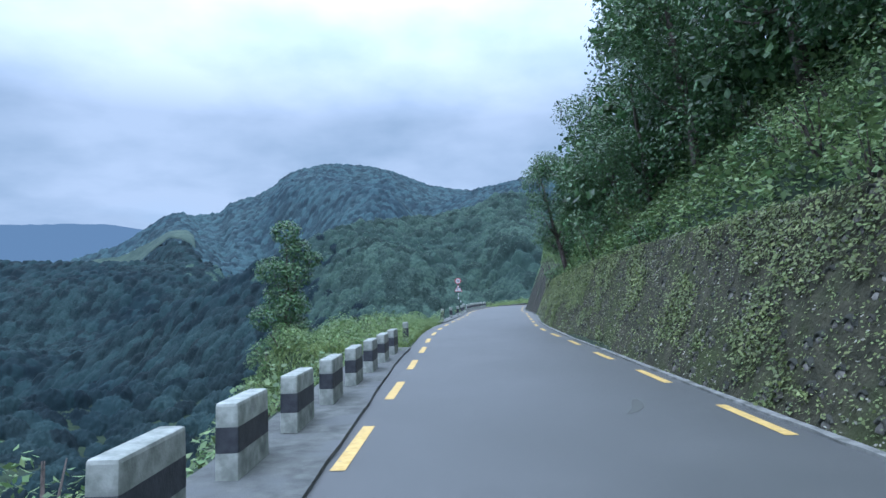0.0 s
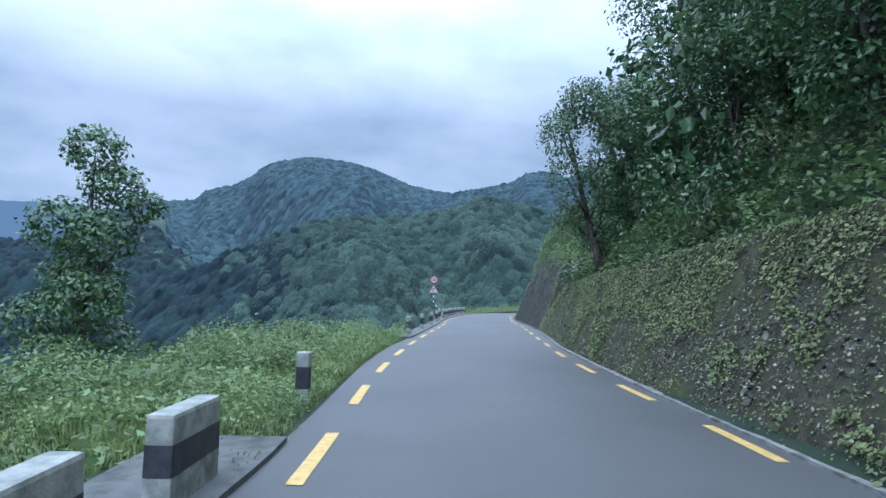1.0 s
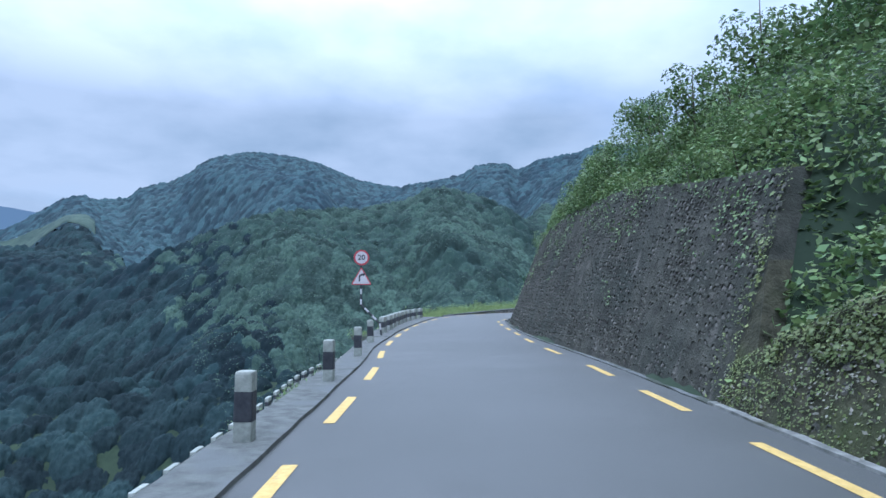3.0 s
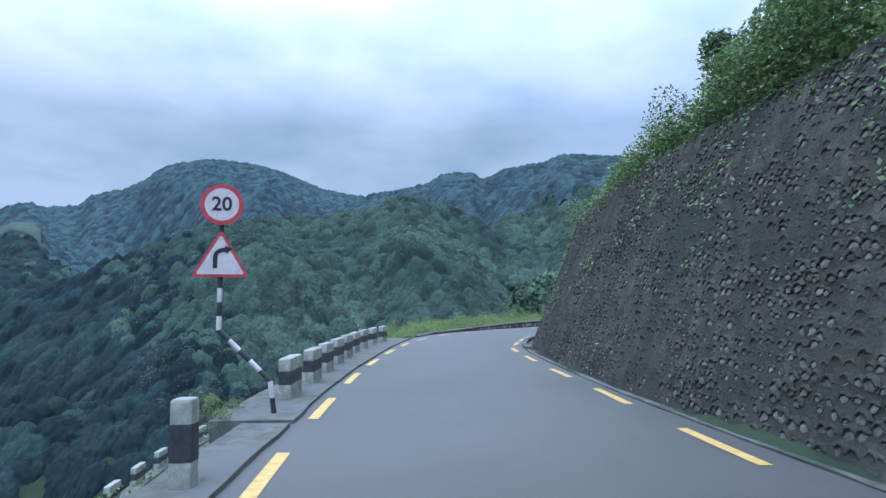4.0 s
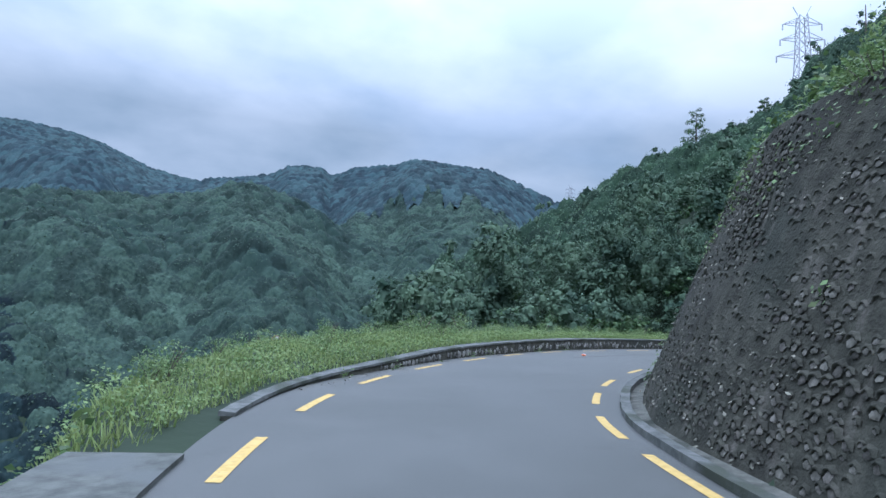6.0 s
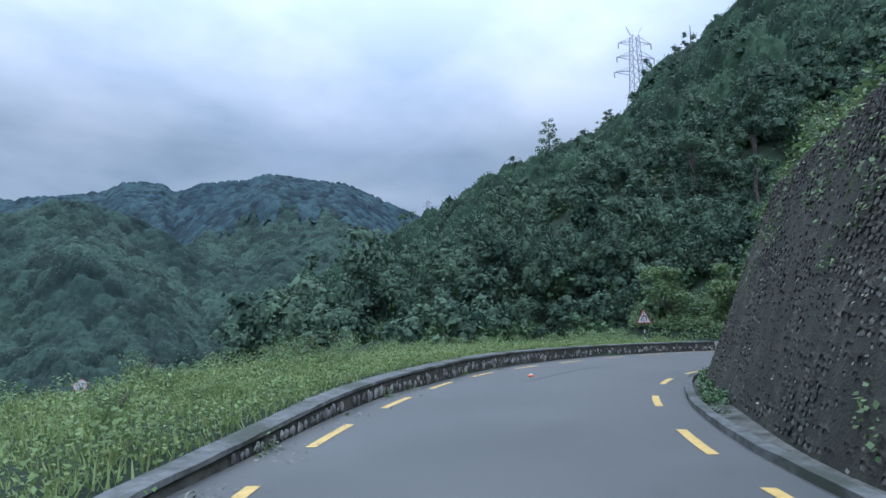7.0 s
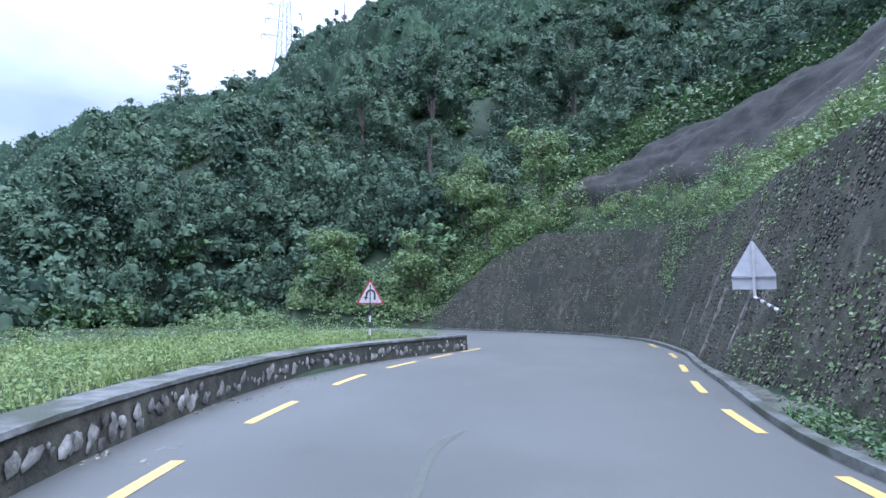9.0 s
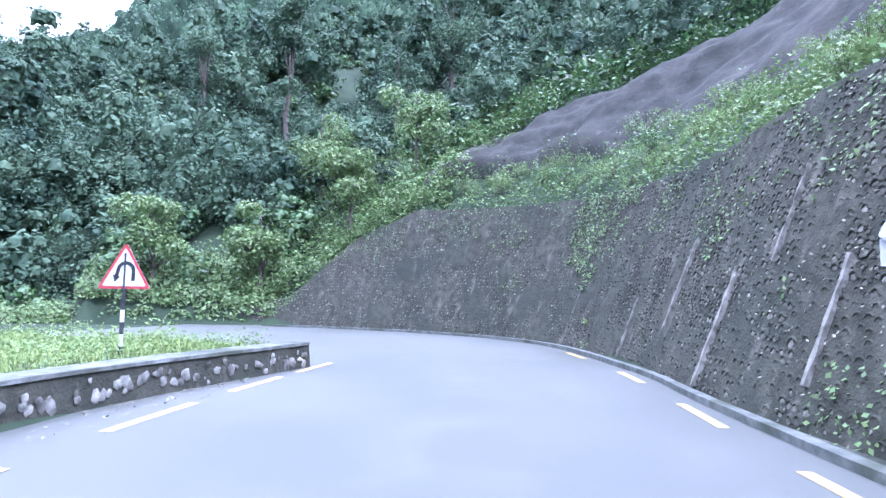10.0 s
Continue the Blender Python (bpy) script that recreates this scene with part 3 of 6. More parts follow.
def match_line(line, other):
    """Points of the other line nearest to each point of the line."""
    out = []
    d, w, _ = nearest(other, line)
    for k in w:
        out.append(along(other, k)[0])
    return np.array(out)


road = new("road", ribbon("road", LEFT_EDGE, match_line(LEFT_EDGE, KERB), 0, 0, M_ASPHALT, 0.0, 8))
tagged(road, "grey asphalt mountain road with dashed yellow edge lines", "road", kind="structure")
turn_in = smooth_line([(39.5, 95.2), (41.6, 94.9), (42.5, 96.2), (43.2, 98.6), (42.5, 103), (39, 109)])
turn_out = smooth_line([(39.5, 87.95), (42, 87.95), (48.6, 88.95), (53, 91), (56.5, 95), (59.2, 101), (59.9, 107)])
bend = tagged(new("road_bend", ribbon("road_bend", turn_in, turn_out, -0.006, -0.006, M_ASPHALT, 0, 10)), "grey asphalt of the hairpin bend beside the stone wall", "road", kind="structure")

DASH_L = [(-1.05, 3.63), (-0.94, 7.37), (-0.82, 11.11), (-0.74, 14.83), (-0.64, 18.53), (-0.59, 22.18), (-0.43, 25.86), (-0.18, 29.53), (0.16, 33.21), (0.56, 36.95),
          (0.96, 40.6), (1.4, 44.22), (1.78, 47.93), (2.0, 51.69), (2.36, 55.38), (2.84, 59.09), (3.39, 62.73), (4.07, 66.28), (4.87, 69.85), (5.82, 73.4),
          (7.05, 76.82), (8.74, 80.13), (10.87, 83.01), (13.46, 85.76), (16.33, 88.26), (19.29, 90.5), (22.49, 92.3), (26.0, 93.58), (29.65, 94.47),
          (33.5, 95.05), (36.81, 95.04), (39.75, 94.86), (42.38, 94.61)]
DASH_R = [(3.4, 4.3), (3.52, 8.02), (3.63, 11.73), (3.71, 15.36), (3.88, 19.32), (3.95, 22.9), (4.1, 26.42), (4.38, 29.97), (4.8, 33.68), (5.16, 37.2), (5.57, 40.84),
          (5.94, 44.24), (6.32, 47.7), (6.6, 51.9), (6.98, 55.68), (7.45, 59.2), (7.86, 62.61), (8.39, 66.23), (8.98, 69.52), (10.1, 72.52), (11.1, 75.0),
          (12.31, 77.31), (14.31, 79.78), (16.59, 81.98), (20.0, 84.6), (23.9, 86.65), (27.3, 87.6), (30.84, 88.08), (34.34, 88.22), (37.94, 88.2), (41.99, 88.25), (46.67, 88.75)]


def lane_dash(line, i, length, width, z=0.006):
    """One worn dash of paint that ends at a point of its line and runs back along it."""
    n = 6
    s = lengths(line)
    at = np.linspace(s_at(line, s, xy=DASHES[i]) - length, s_at(line, s, xy=DASHES[i]), n)
    vs, fs = [], []
    for q in at:
        p, d, r = along(line, float(np.interp(q, s, np.arange(len(s)))))
        for side in (-0.5, 0.5):
            e = p + r * width * side + d * rng.uniform(-0.015, 0.015)
            vs.append((e[0], e[1], z))
    for k in range(n - 1):
        fs.append((2 * k, 2 * k + 1, 2 * k + 3, 2 * k + 2))
    return mesh_of("dash", vs, fs, M_YELLOW)


for DASHES in (DASH_L, DASH_R):
    line = smooth_line(DASHES, 0.4)
    for i in range(1, len(DASHES)):
        part("dash", lane_dash(line, i, 1.86 if DASHES is DASH_L else 1.72, 0.14), road, "worn yellow paint dash" if i == 1 else "")

# ---------------------------------------------------------------- concrete plinths, kerbs and gutter


def strip(name, line, s0, s1, d0, d1, z0, z1, mat, step=0.5, jag=0.0):
    """A solid strip along a line between offsets d0 and d1 (to the right), from z0 up to z1."""
    s = lengths(line)
    n = max(3, int((s1 - s0) / step))
    vs, fs = [], []
    for q in np.linspace(s0, s1, n):
        p, d, r = along(line, float(np.interp(q, s, np.arange(len(s)))))
        for off, z in ((d0, z0), (d0, z1), (d1, z1), (d1, z0)):
            e = p + r * (off + rng.uniform(-jag, jag))
            vs.append((e[0], e[1], z + rng.uniform(-jag, jag) * 0.4))
    for i in range(n - 1):
        for k in range(4):
            fs.append((4 * i + k, 4 * i + (k + 1) % 4, 4 * i + 4 + (k + 1) % 4, 4 * i + 4 + k))
    fs += [(3, 2, 1, 0), tuple(4 * (n - 1) + k for k in range(4))]
    return mesh_of(name, vs, fs, mat)


def make_plinth(s0, s1, label, width=1.0):
    ob = new("concrete_plinth", strip("concrete_plinth", LEFT_EDGE, s0, s1, -width, 0.06, -0.6, 0.05, M_CONCRETE, 0.6, 0.012))
    return tagged(ob, label, "kerb", kind="structure")


make_plinth(left_s(-1.3, -16), left_s(-1.12, 18.1), "grey concrete edge strip under the guard blocks", 1.05)
make_plinth(left_s(-0.2, 34.5), left_s(2.25, 56.8), "narrow grey concrete edge strip with posts", 0.55)
make_plinth(left_s(2.3, 57), left_s(6.2, 76), "grey concrete edge strip under the guard blocks", 1.0)
S_KERB = s_at(KERB, lengths(KERB), xy=(9.2, 68.6))
S_CLEAN = s_at(KERB, lengths(KERB), xy=(6.3, 43.0))
tagged(new("kerb", strip("kerb", KERB, 0, S_CLEAN, 0.0, 0.12, -0.1, 0.032, M_KERB_PALE, 0.4, 0.014)), "pale flush concrete kerb along the old wall foot", "kerb", kind="structure")
tagged(new("kerb_grimy", strip("kerb_grimy", KERB, S_CLEAN, S_KERB, 0.0, 0.10, -0.1, 0.022, M_KERB, 0.4, 0.016)), "grimy flush concrete kerb along the tall wall foot", "kerb", kind="structure")
tagged(new("kerb_bend", strip("kerb_bend", KERB, S_KERB, s_at(KERB, lengths(KERB), xy=(59.2, 102.0)), 0.0, 0.17, -0.1, 0.10, M_KERB, 0.5, 0.012)), "raised dark concrete kerb round the bend", "kerb", kind="structure")
tagged(new("gutter", ribbon("gutter", KERB + 0.0, match_line(KERB, WALL_FOOT), -0.04, 0.02, M_GUTTER, 0, 3)), "grey concrete drain gutter at the wall foot", "gutter", kind="structure")

# ---------------------------------------------------------------- retaining walls of rubble


def wall_surface(s, z):
    """A point on the leaning wall face at length s and height z, and its outward normal."""
    p, d, r = along(WALL_FOOT, float(np.interp(s, SFOOT, np.arange(len(SFOOT)))))
    n = Vector((-r[0], -r[1], BATTER)).normalized()
    return Vector((p[0] + r[0] * BATTER * z, p[1] + r[1] * BATTER * z, z)), n, Vector((d[0], d[1], 0))


def make_wall(name, s0, s1, label, mat=M_MORTAR):
    cols, rows_ = int((s1 - s0) / 0.5), 14
    vs, fs = [], []
    for i in range(cols + 1):
        s = s0 + (s1 - s0) * i / cols
        h = float(np.interp(s, WALL_S, WALL_H))
        for k in range(rows_ + 1):
            p, n, d = wall_surface(s, -0.1 + (h + 0.1) * k / rows_)
            p = p + n * (0.05 * noise.noise(p * 0.9) + 0.025 * noise.noise(p * 3.1))
            vs.append(p)
        top, n, d = wall_surface(s, h)
        for depth, drop in ((0.45, 0.0), (0.5, h + 0.2)):
            vs.append(top + Vector((-n.x, -n.y, 0)).normalized() * depth - Vector((0, 0, drop)))
    m = rows_ + 3
    for i in range(cols):
        for k in range(m - 1):
            fs.append((i * m + k, (i + 1) * m + k, (i + 1) * m + k + 1, i * m + k + 1))
    fs += [tuple(range(m)), tuple(range(cols * m, cols * m + m))[::-1]]
    ob = new(name, mesh_of(name, vs, fs, mat, smooth=False))
    return tagged(ob, label, "wall", kind="structure")


S_END = foot_s(60.4, 105)
wall_old = make_wall("retaining_wall_old", 0.5, S_BREAK, "low dark rubble retaining wall overgrown with creepers", M_MOSSY)
wall_tall = make_wall("retaining_wall_tall", S_BREAK, S_END, "tall dark rubble retaining wall leaning back, stones standing out of mortar")


def rough_stone(seed):
    """An angular flat-faced stone of unit size, bedded in a wall: x along it, y up, z out."""
    r = np.random.default_rng(seed)
    n = 6
    ang = np.sort(np.linspace(0, 2 * math.pi, n, endpoint=False) + r.uniform(-0.35, 0.35, n))
    wob = r.uniform(0.72, 1.25, n)
    tilt = r.uniform(-0.16, 0.16, 2)
    verts = [(math.cos(a) * w, 0.85 * math.sin(a) * w, -0.15) for a, w in zip(ang, wob)]
    for a, w in zip(ang, wob):
        x, y = 0.78 * math.cos(a) * w, 0.64 * math.sin(a) * w
        verts.append((x, y, 0.20 + tilt[0] * x + tilt[1] * y + r.uniform(-0.05, 0.05)))
    faces = [(i, (i + 1) % n, n + (i + 1) % n) for i in range(n)] + [(i, n + (i + 1) % n, n + i) for i in range(n)]
    faces += [(n, n + i, n + i + 1) for i in range(1, n - 1)]
    return np.array(verts), np.array(faces)


def lip(seed):
    """A rough hood of mortar over the upper side of a stone."""
    r = np.random.default_rng(seed)
    vs, fs = [], []
    n = 3
    for i in range(n + 1):
        a = math.pi * (0.06 + 0.88 * i / n)
        taper = 0.35 + 0.65 * math.sin(math.pi * (i + 0.3) / (n + 0.6))
        c, s = math.cos(a), math.sin(a)
        wob = r.uniform(0.88, 1.15)
        for rad, out in ((0.86, -0.06), (0.92, 0.54 * taper), (1.22, 0.42 * taper), (1.8, -0.04)):
            vs.append((rad * c * wob, rad * s * 0.92 * wob, out * r.uniform(0.8, 1.2)))
    for i in range(n):
        for k in range(3):
            a, b = 4 * i + k, 4 * (i + 1) + k
            fs += [(a, b, b + 1), (a, b + 1, a + 1)]
    return np.array(vs), np.array(fs)


LUMPS = [rough_stone(40 + k) for k in range(6)]
LIPS = [lip(60 + k) for k in range(4)]
LUMP_MESH = [soup_mesh("stone", v * 0.1, f, M_STONE_PART) for v, f in LUMPS]


def frame_at(s, z):
    p, n, d = wall_surface(s, z)
    up = n.cross(d).normalized()
    if up.z < 0:
        up = -up
    across = up.cross(n)
    return p, Matrix((across, up, n)).transposed()


def scatter_stones(parent, s0, s1, du, dz, size, keep, near, pale=0.0):
    """Stones with mortar lips over a wall face: those within the stretch near=(s, s, top) are pieces of their own, the rest one mesh."""
    sv, sf, lv, lf = [], [], [], []
    ns = nl = singles = 0
    row, z = 0, 0.12
    while z < 6.2:
        s = s0 + 0.2 + (row % 2) * du * 0.5
        while s < s1 - 0.2:
            q, zz = s + rng.uniform(-0.3, 0.3) * du, z + rng.uniform(-0.26, 0.26) * dz
            h = float(np.interp(q, WALL_S, WALL_H))
            if zz < h - 0.15 and rng.random() < keep * min(1.0, max(0.65, 1.05 + 0.8 * noise.noise(Vector((q * 0.55, zz * 0.8, 3.0))))):
                p, rot = frame_at(q, zz)
                k = size * rng.uniform(0.6, 1.5)
                spin = Matrix.Rotation(rng.uniform(-0.4, 0.4), 3, "Z")
                m = rot @ spin
                v, f = LIPS[int(rng.integers(4))]
                lv.append((np.array(m) @ (v * k).T).T + np.array(p))
                lf.append(f + nl)
                nl += len(v)
                if near[0] < q < near[1] and zz < near[2] and singles < 290:
                    ob = part("stone", LUMP_MESH[singles % 6], parent, "", Matrix.LocRotScale(p, m.to_quaternion(), (k * 10, k * 10, k * 10 * rng.uniform(0.1, 0.6))))
                    singles += 1
                else:
                    v, f = LUMPS[int(rng.integers(6))]
                    v = v * (k, k, k * rng.uniform(0.1, 0.6))
                    sv.append((np.array(m) @ v.T).T + np.array(p))
                    sf.append(f + ns)
                    ns += len(v)
            s += du
        row, z = row + 1, z + dz * 0.93
    ob = part("rubble_stones", soup_mesh("rubble_stones", np.vstack(sv), np.vstack(sf), M_STONE), parent)
    tagged(ob, kind="stuff")
    ob = part("mortar_lips", soup_mesh("mortar_lips", np.vstack(lv), np.vstack(lf), M_MORTAR), parent)
    tagged(ob, kind="stuff")


# ---------------------------------------------------------------- guard blocks, posts


def banded(name, sx, sy, h, band, bevel, top=0.97):
    """A painted concrete block: its lower, middle and upper bands as one mesh each, stacked."""
    z = (0.0, band[0], band[1], h)
    out = []
    for k, (mat, nm) in enumerate(((M_WHITE, "white_base"), (M_BLACK, "black_band"), (M_WHITE, "white_top"))):
        bm = bmesh.new()
        bmesh.ops.create_cube(bm, size=1)
        for v in bm.verts:
            t = z[k] if v.co.z < 0 else z[k + 1]
            s = 1 - (1 - top) * t / h
            g = 0.003 if k == 1 else 0.0
            v.co = (v.co.x * (sx * s + g), v.co.y * (sy * s + g), t)
        edges = [e for e in bm.edges if abs((e.verts[0].co - e.verts[1].co).z) > 1e-4 or (k == 2 and min(e.verts[0].co.z, e.verts[1].co.z) > h - 1e-4)]
        bmesh.ops.bevel(bm, geom=edges, offset=bevel, segments=2, affect="EDGES", profile=0.6)
        out.append((nm, bm_mesh(nm, bm, mat)))
    return out


BLOCK = banded("guard_block", 0.20, 0.90, 0.63, (0.22, 0.43), 0.03)
POST = banded("guard_post", 0.19, 0.19, 0.70, (0.20, 0.50), 0.03)


def make_banded(name, parts, x, y, turn, label, category, group, z=0.05, scale=1.0):
    e = new(name)
    e.matrix_basis = Matrix.LocRotScale((x, y, z), Euler((rng.uniform(-0.012, 0.012), rng.uniform(-0.012, 0.012), turn)), (scale,) * 3)
    for nm, me in parts:
        part(nm, me, e)
    return tagged(e, label, category, group)


def heading(line, x, y):
    _, w, _ = nearest(line, np.array([[x, y]], float))
    _, d, _ = along(line, float(w[0]))
    return -math.atan2(d[0], d[1])


for k in range(10):
    y = 0.45 + 1.69 * k + 0.008 * k * k
    x = -1.845 + 0.04 * (y - 5.5)
    make_banded("guard_block", BLOCK, x, y, heading(LEFT_EDGE, x, y), "weathered white concrete guard block with a black band", "guard block", "guard blocks on the road edge")
for x, y in ((2.18, 59.25), (2.47, 61.1), (2.70, 62.9), (2.96, 64.72), (3.22, 66.5), (3.50, 68.3), (3.86, 70.2), (4.30, 72.0), (4.80, 73.8)):
    make_banded("guard_block", BLOCK, x - 0.02, y, heading(LEFT_EDGE, x, y), "weathered white concrete guard block with a black band", "guard block", "guard blocks on the road edge")
for x, y in ((-1.33, 20.4), (-0.16, 37.0), (0.40, 41.4), (0.95, 45.7), (1.36, 50.0), (1.66, 54.2)):
    make_banded("guard_post", POST, x, y, heading(LEFT_EDGE, x, y), "short square concrete post painted white and black", "guard post", "guard posts on the road edge", 0.05 if y > 30 else 0.0)

# ---------------------------------------------------------------- road signs


def plate(outline, thick, mat, name, hole=None):
    """A flat plate in the x-z plane facing -y, from an outline of (x, z)."""
    n = len(outline)
    vs = [(x, -thick / 2, z) for x, z in outline] + [(x, thick / 2, z) for x, z in outline]
    fs = [tuple(range(n)), tuple(range(2 * n - 1, n - 1, -1))] + [(i, n + i, n + (i + 1) % n, (i + 1) % n) for i in range(n)]
    return mesh_of(name, vs, fs, mat)


def rounded_triangle(size, r):
    """An upright triangle of a given side with rounded corners, its base at z = 0."""
    h = size * math.sqrt(3) / 2
    corners = [(-size / 2, 0), (size / 2, 0), (0, h)]
    c = (0, h / 3)
    out = []
    for k, (x, z) in enumerate(corners):
        ix, iz = x + (c[0] - x) * 2 * r / (2 * h / 3), z + (c[1] - z) * 2 * r / (2 * h / 3)
        mid = math.atan2(z - c[1], x - c[0])
        for j in range(5):
            a = mid + radians(-60 + 30 * j)
            out.append((ix + r * math.cos(a), iz + r * math.sin(a)))
    return out


def disc(r, n=32, z=0.0):
    return [(r * math.cos(2 * math.pi * k / n), z + r * math.sin(2 * math.pi * k / n)) for k in range(n)]


def stroke(points, width, y, mat, name, head=0.0):
    """A bent stroke in the x-z plane, with an arrow head of the given size at its end."""
    p = [Vector((x, z)) for x, z in points]
    left, right = [], []
    for i, q in enumerate(p):
        d = (p[min(i + 1, len(p) - 1)] - p[max(i - 1, 0)]).normalized()
        nn = Vector((-d.y, d.x)) * width / 2
        left.append(q + nn)
        right.append(q - nn)
    vs, fs = [], []
    for a, b in zip(left, right):
        vs += [(a.x, y, a.y), (b.x, y, b.y)]
    for i in range(len(p) - 1):
        fs.append((2 * i, 2 * i + 1, 2 * i + 3, 2 * i + 2))
    if head:
        d = (p[-1] - p[-2]).normalized()
        nn = Vector((-d.y, d.x))
        b = len(vs)
        for q in (p[-1] + nn * head * 0.6, p[-1] - nn * head * 0.6, p[-1] + d * head):
            vs.append((q.x, y, q.y))
        fs.append((b, b + 1, b + 2))
    return mesh_of(name, vs, fs, mat)


def striped_pole(points, radius, e, step=0.2):
    """A pole of black and white rings along a bent line, each ring a part."""
    pts = [Vector(p) for p in points]
    seg = []
    for a, b in zip(pts, pts[1:]):
        n = max(1, round((b - a).length / step))
        seg += [(a + (b - a) * i / n, a + (b - a) * (i + 1) / n) for i in range(n)]
    for i, (a, b) in enumerate(seg):
        v, f = tube([a, b], [radius, radius], 10)
        part("pole_ring", mesh_of("pole_ring", v, f, (M_BLACK, M_SIGN_WHITE)[i % 2], smooth=False), e)


def text_mesh(body, size, mat, name):
    cu = bpy.data.curves.new(name, "FONT")
    cu.body, cu.size, cu.align_x, cu.align_y, cu.extrude, cu.offset = body, size, "CENTER", "CENTER", 0.001, size * 0.02
    tmp = bpy.data.objects.new("writing_source", cu)
    scene.collection.objects.link(tmp)
    me = bpy.data.meshes.new_from_object(tmp.evaluated_get(bpy.context.evaluated_depsgraph_get()))
    bpy.data.objects.remove(tmp)
    me.materials.clear()
    me.materials.append(mat)
    return me


def triangle_board(e, z, size, tilt=Matrix(), name="warning_board"):
    """A red-edged white warning triangle with its back, base at height z."""
    for nm, s, dz, y, mat in (("board_back", size, 0.0, 0.004, M_SIGN_BACK), ("red_border", size, 0.0, -0.002, M_SIGN_RED)):
        part(nm, plate(rounded_triangle(s, 0.035), 0.004, mat, nm), e, "", Matrix.Translation((0, y, z + dz)))
    inner = size * 0.83
    dz = (size - inner) * math.sqrt(3) / 6
    part("white_face", plate(rounded_triangle(inner, 0.02), 0.003, M_SIGN_WHITE, "white_face"), e, "", Matrix.Translation((0, -0.006, z + dz)))


def sign_bend():
    """Speed limit disc over a bend warning on a pole that was knocked askew."""
    e = new("road_sign")
    e.matrix_basis = pose(2.06, 57.55, 0.04, 0, 0, 8)
    striped_pole([(0, 0, 0), (-0.06, 0, 0.44), (-0.74, 0.12, 1.14), (-0.74, 0.12, 1.9), (-0.74, 0.12, 2.95)], 0.035, e, 0.19)
    board = new("sign_face")
    board.parent = e
    board.matrix_basis = pose(-0.74, 0.07, 0, 0, 0, -4)
    z = 1.86
    triangle_board(board, z, 0.76)
    part("arrow", stroke([(-0.07, 0.12), (-0.07, 0.27), (-0.055, 0.33), (0.0, 0.365), (0.06, 0.375)], 0.06, -0.0095, M_SIGN_BLACK, "arrow", 0.1), board, "", Matrix.Translation((0, 0, z)))
    c = 2.86
    part("disc_back", plate(disc(0.285), 0.004, M_SIGN_BACK, "disc_back"), board, "", Matrix.Translation((0, 0.004, c)))
    part("red_ring", plate(disc(0.285), 0.004, M_SIGN_RED, "red_ring"), board, "", Matrix.Translation((0, -0.002, c)))
    part("white_disc", plate(disc(0.225), 0.003, M_SIGN_WHITE, "white_disc"), board, "", Matrix.Translation((0, -0.006, c)))
    part("number", text_mesh("20", 0.27, M_SIGN_BLACK, "number"), board, "black number", Matrix.Translation((0, -0.0095, c)) @ pose(0, 0, 0, 90, 0, 0))
    tagged(e, "speed limit 20 disc over a bend warning on a bent pole", "road sign")


def sign_hairpin():
    e = new("road_sign")
    e.matrix_basis = pose(38.3, 97.08, 0.42, 0, 0, -86)
    striped_pole([(0, 0, 0), (0, 0, 1.0)], 0.035, e, 0.2)
    striped_pole([(0, 0.02, 1.0), (0, 0.02, 1.75)], 0.033, e, 0.75)
    z = 1.15
    triangle_board(e, z, 0.90)
    pts = [(0.15, 0.13)] + [(0.15, 0.25)] + [(0.02 + 0.13 * math.cos(radians(a)), 0.30 + 0.13 * math.sin(radians(a))) for a in range(0, 181, 20)] + [(-0.13, 0.22)]
    part("arrow", stroke(pts, 0.06, -0.0095, M_SIGN_BLACK, "arrow", 0.11), e, "", Matrix.Translation((0, 0, z)))
    tagged(e, "red-edged hairpin warning triangle on a black and white striped pole", "road sign")


def sign_from_behind():
    e = new("road_sign")
    e.matrix_basis = pose(34.45, 87.0, 0.0, 0, 0, 90)
    striped_pole([(-0.28, 0.95, 1.38), (0, -0.02, 1.68)], 0.032, e, 0.14)
    v, f = tube([(0, -0.02, 1.66), (0, -0.02, 2.78)], [0.03, 0.03], 10)
    part("post", mesh_of("post", v, f, M_SIGN_WHITE), e)
    part("triangle_plate", plate(rounded_triangle(0.86, 0.03), 0.006, M_SIGN_BACK, "triangle_plate"), e, "plain grey metal back", Matrix.Translation((0, -0.06, 2.1)))
    part("lower_plate", plate([(-0.40, 1.84), (0.40, 1.84), (0.40, 2.09), (-0.40, 2.09)], 0.006, M_SIGN_BACK, "lower_plate"), e, "plain grey metal back", Matrix.Translation((0, -0.06, 0)))
    part("crossbar", box_mesh("crossbar", 0.80, 0.03, 2.075, 2.105, M_STEEL), e, "", Matrix.Translation((0, -0.03, 0)))
    tagged(e, "grey back of a warning sign on a bent pole", "road sign")


def sign_lower_road():
    e = new("road_sign")
    e.matrix_basis = pose(12.85, 109.0, LOWER_Z - 0.1, 0, 0, -8)
    striped_pole([(0, 0, 0), (0, 0, 2.6)], 0.035, e, 0.2)
    triangle_board(e, 1.75, 0.74)
    part("white_disc", plate(disc(0.26), 0.004, M_SIGN_WHITE, "white_disc"), e, "", Matrix.Translation((0, -0.006, 2.66)))
    part("red_ring", plate(disc(0.29), 0.004, M_SIGN_RED, "red_ring"), e, "", Matrix.Translation((0, -0.001, 2.66)))
    tagged(e, "small round and triangular sign on a pole by the lower road", "road sign")


sign_bend()
sign_hairpin()
sign_from_behind()
sign_lower_road()

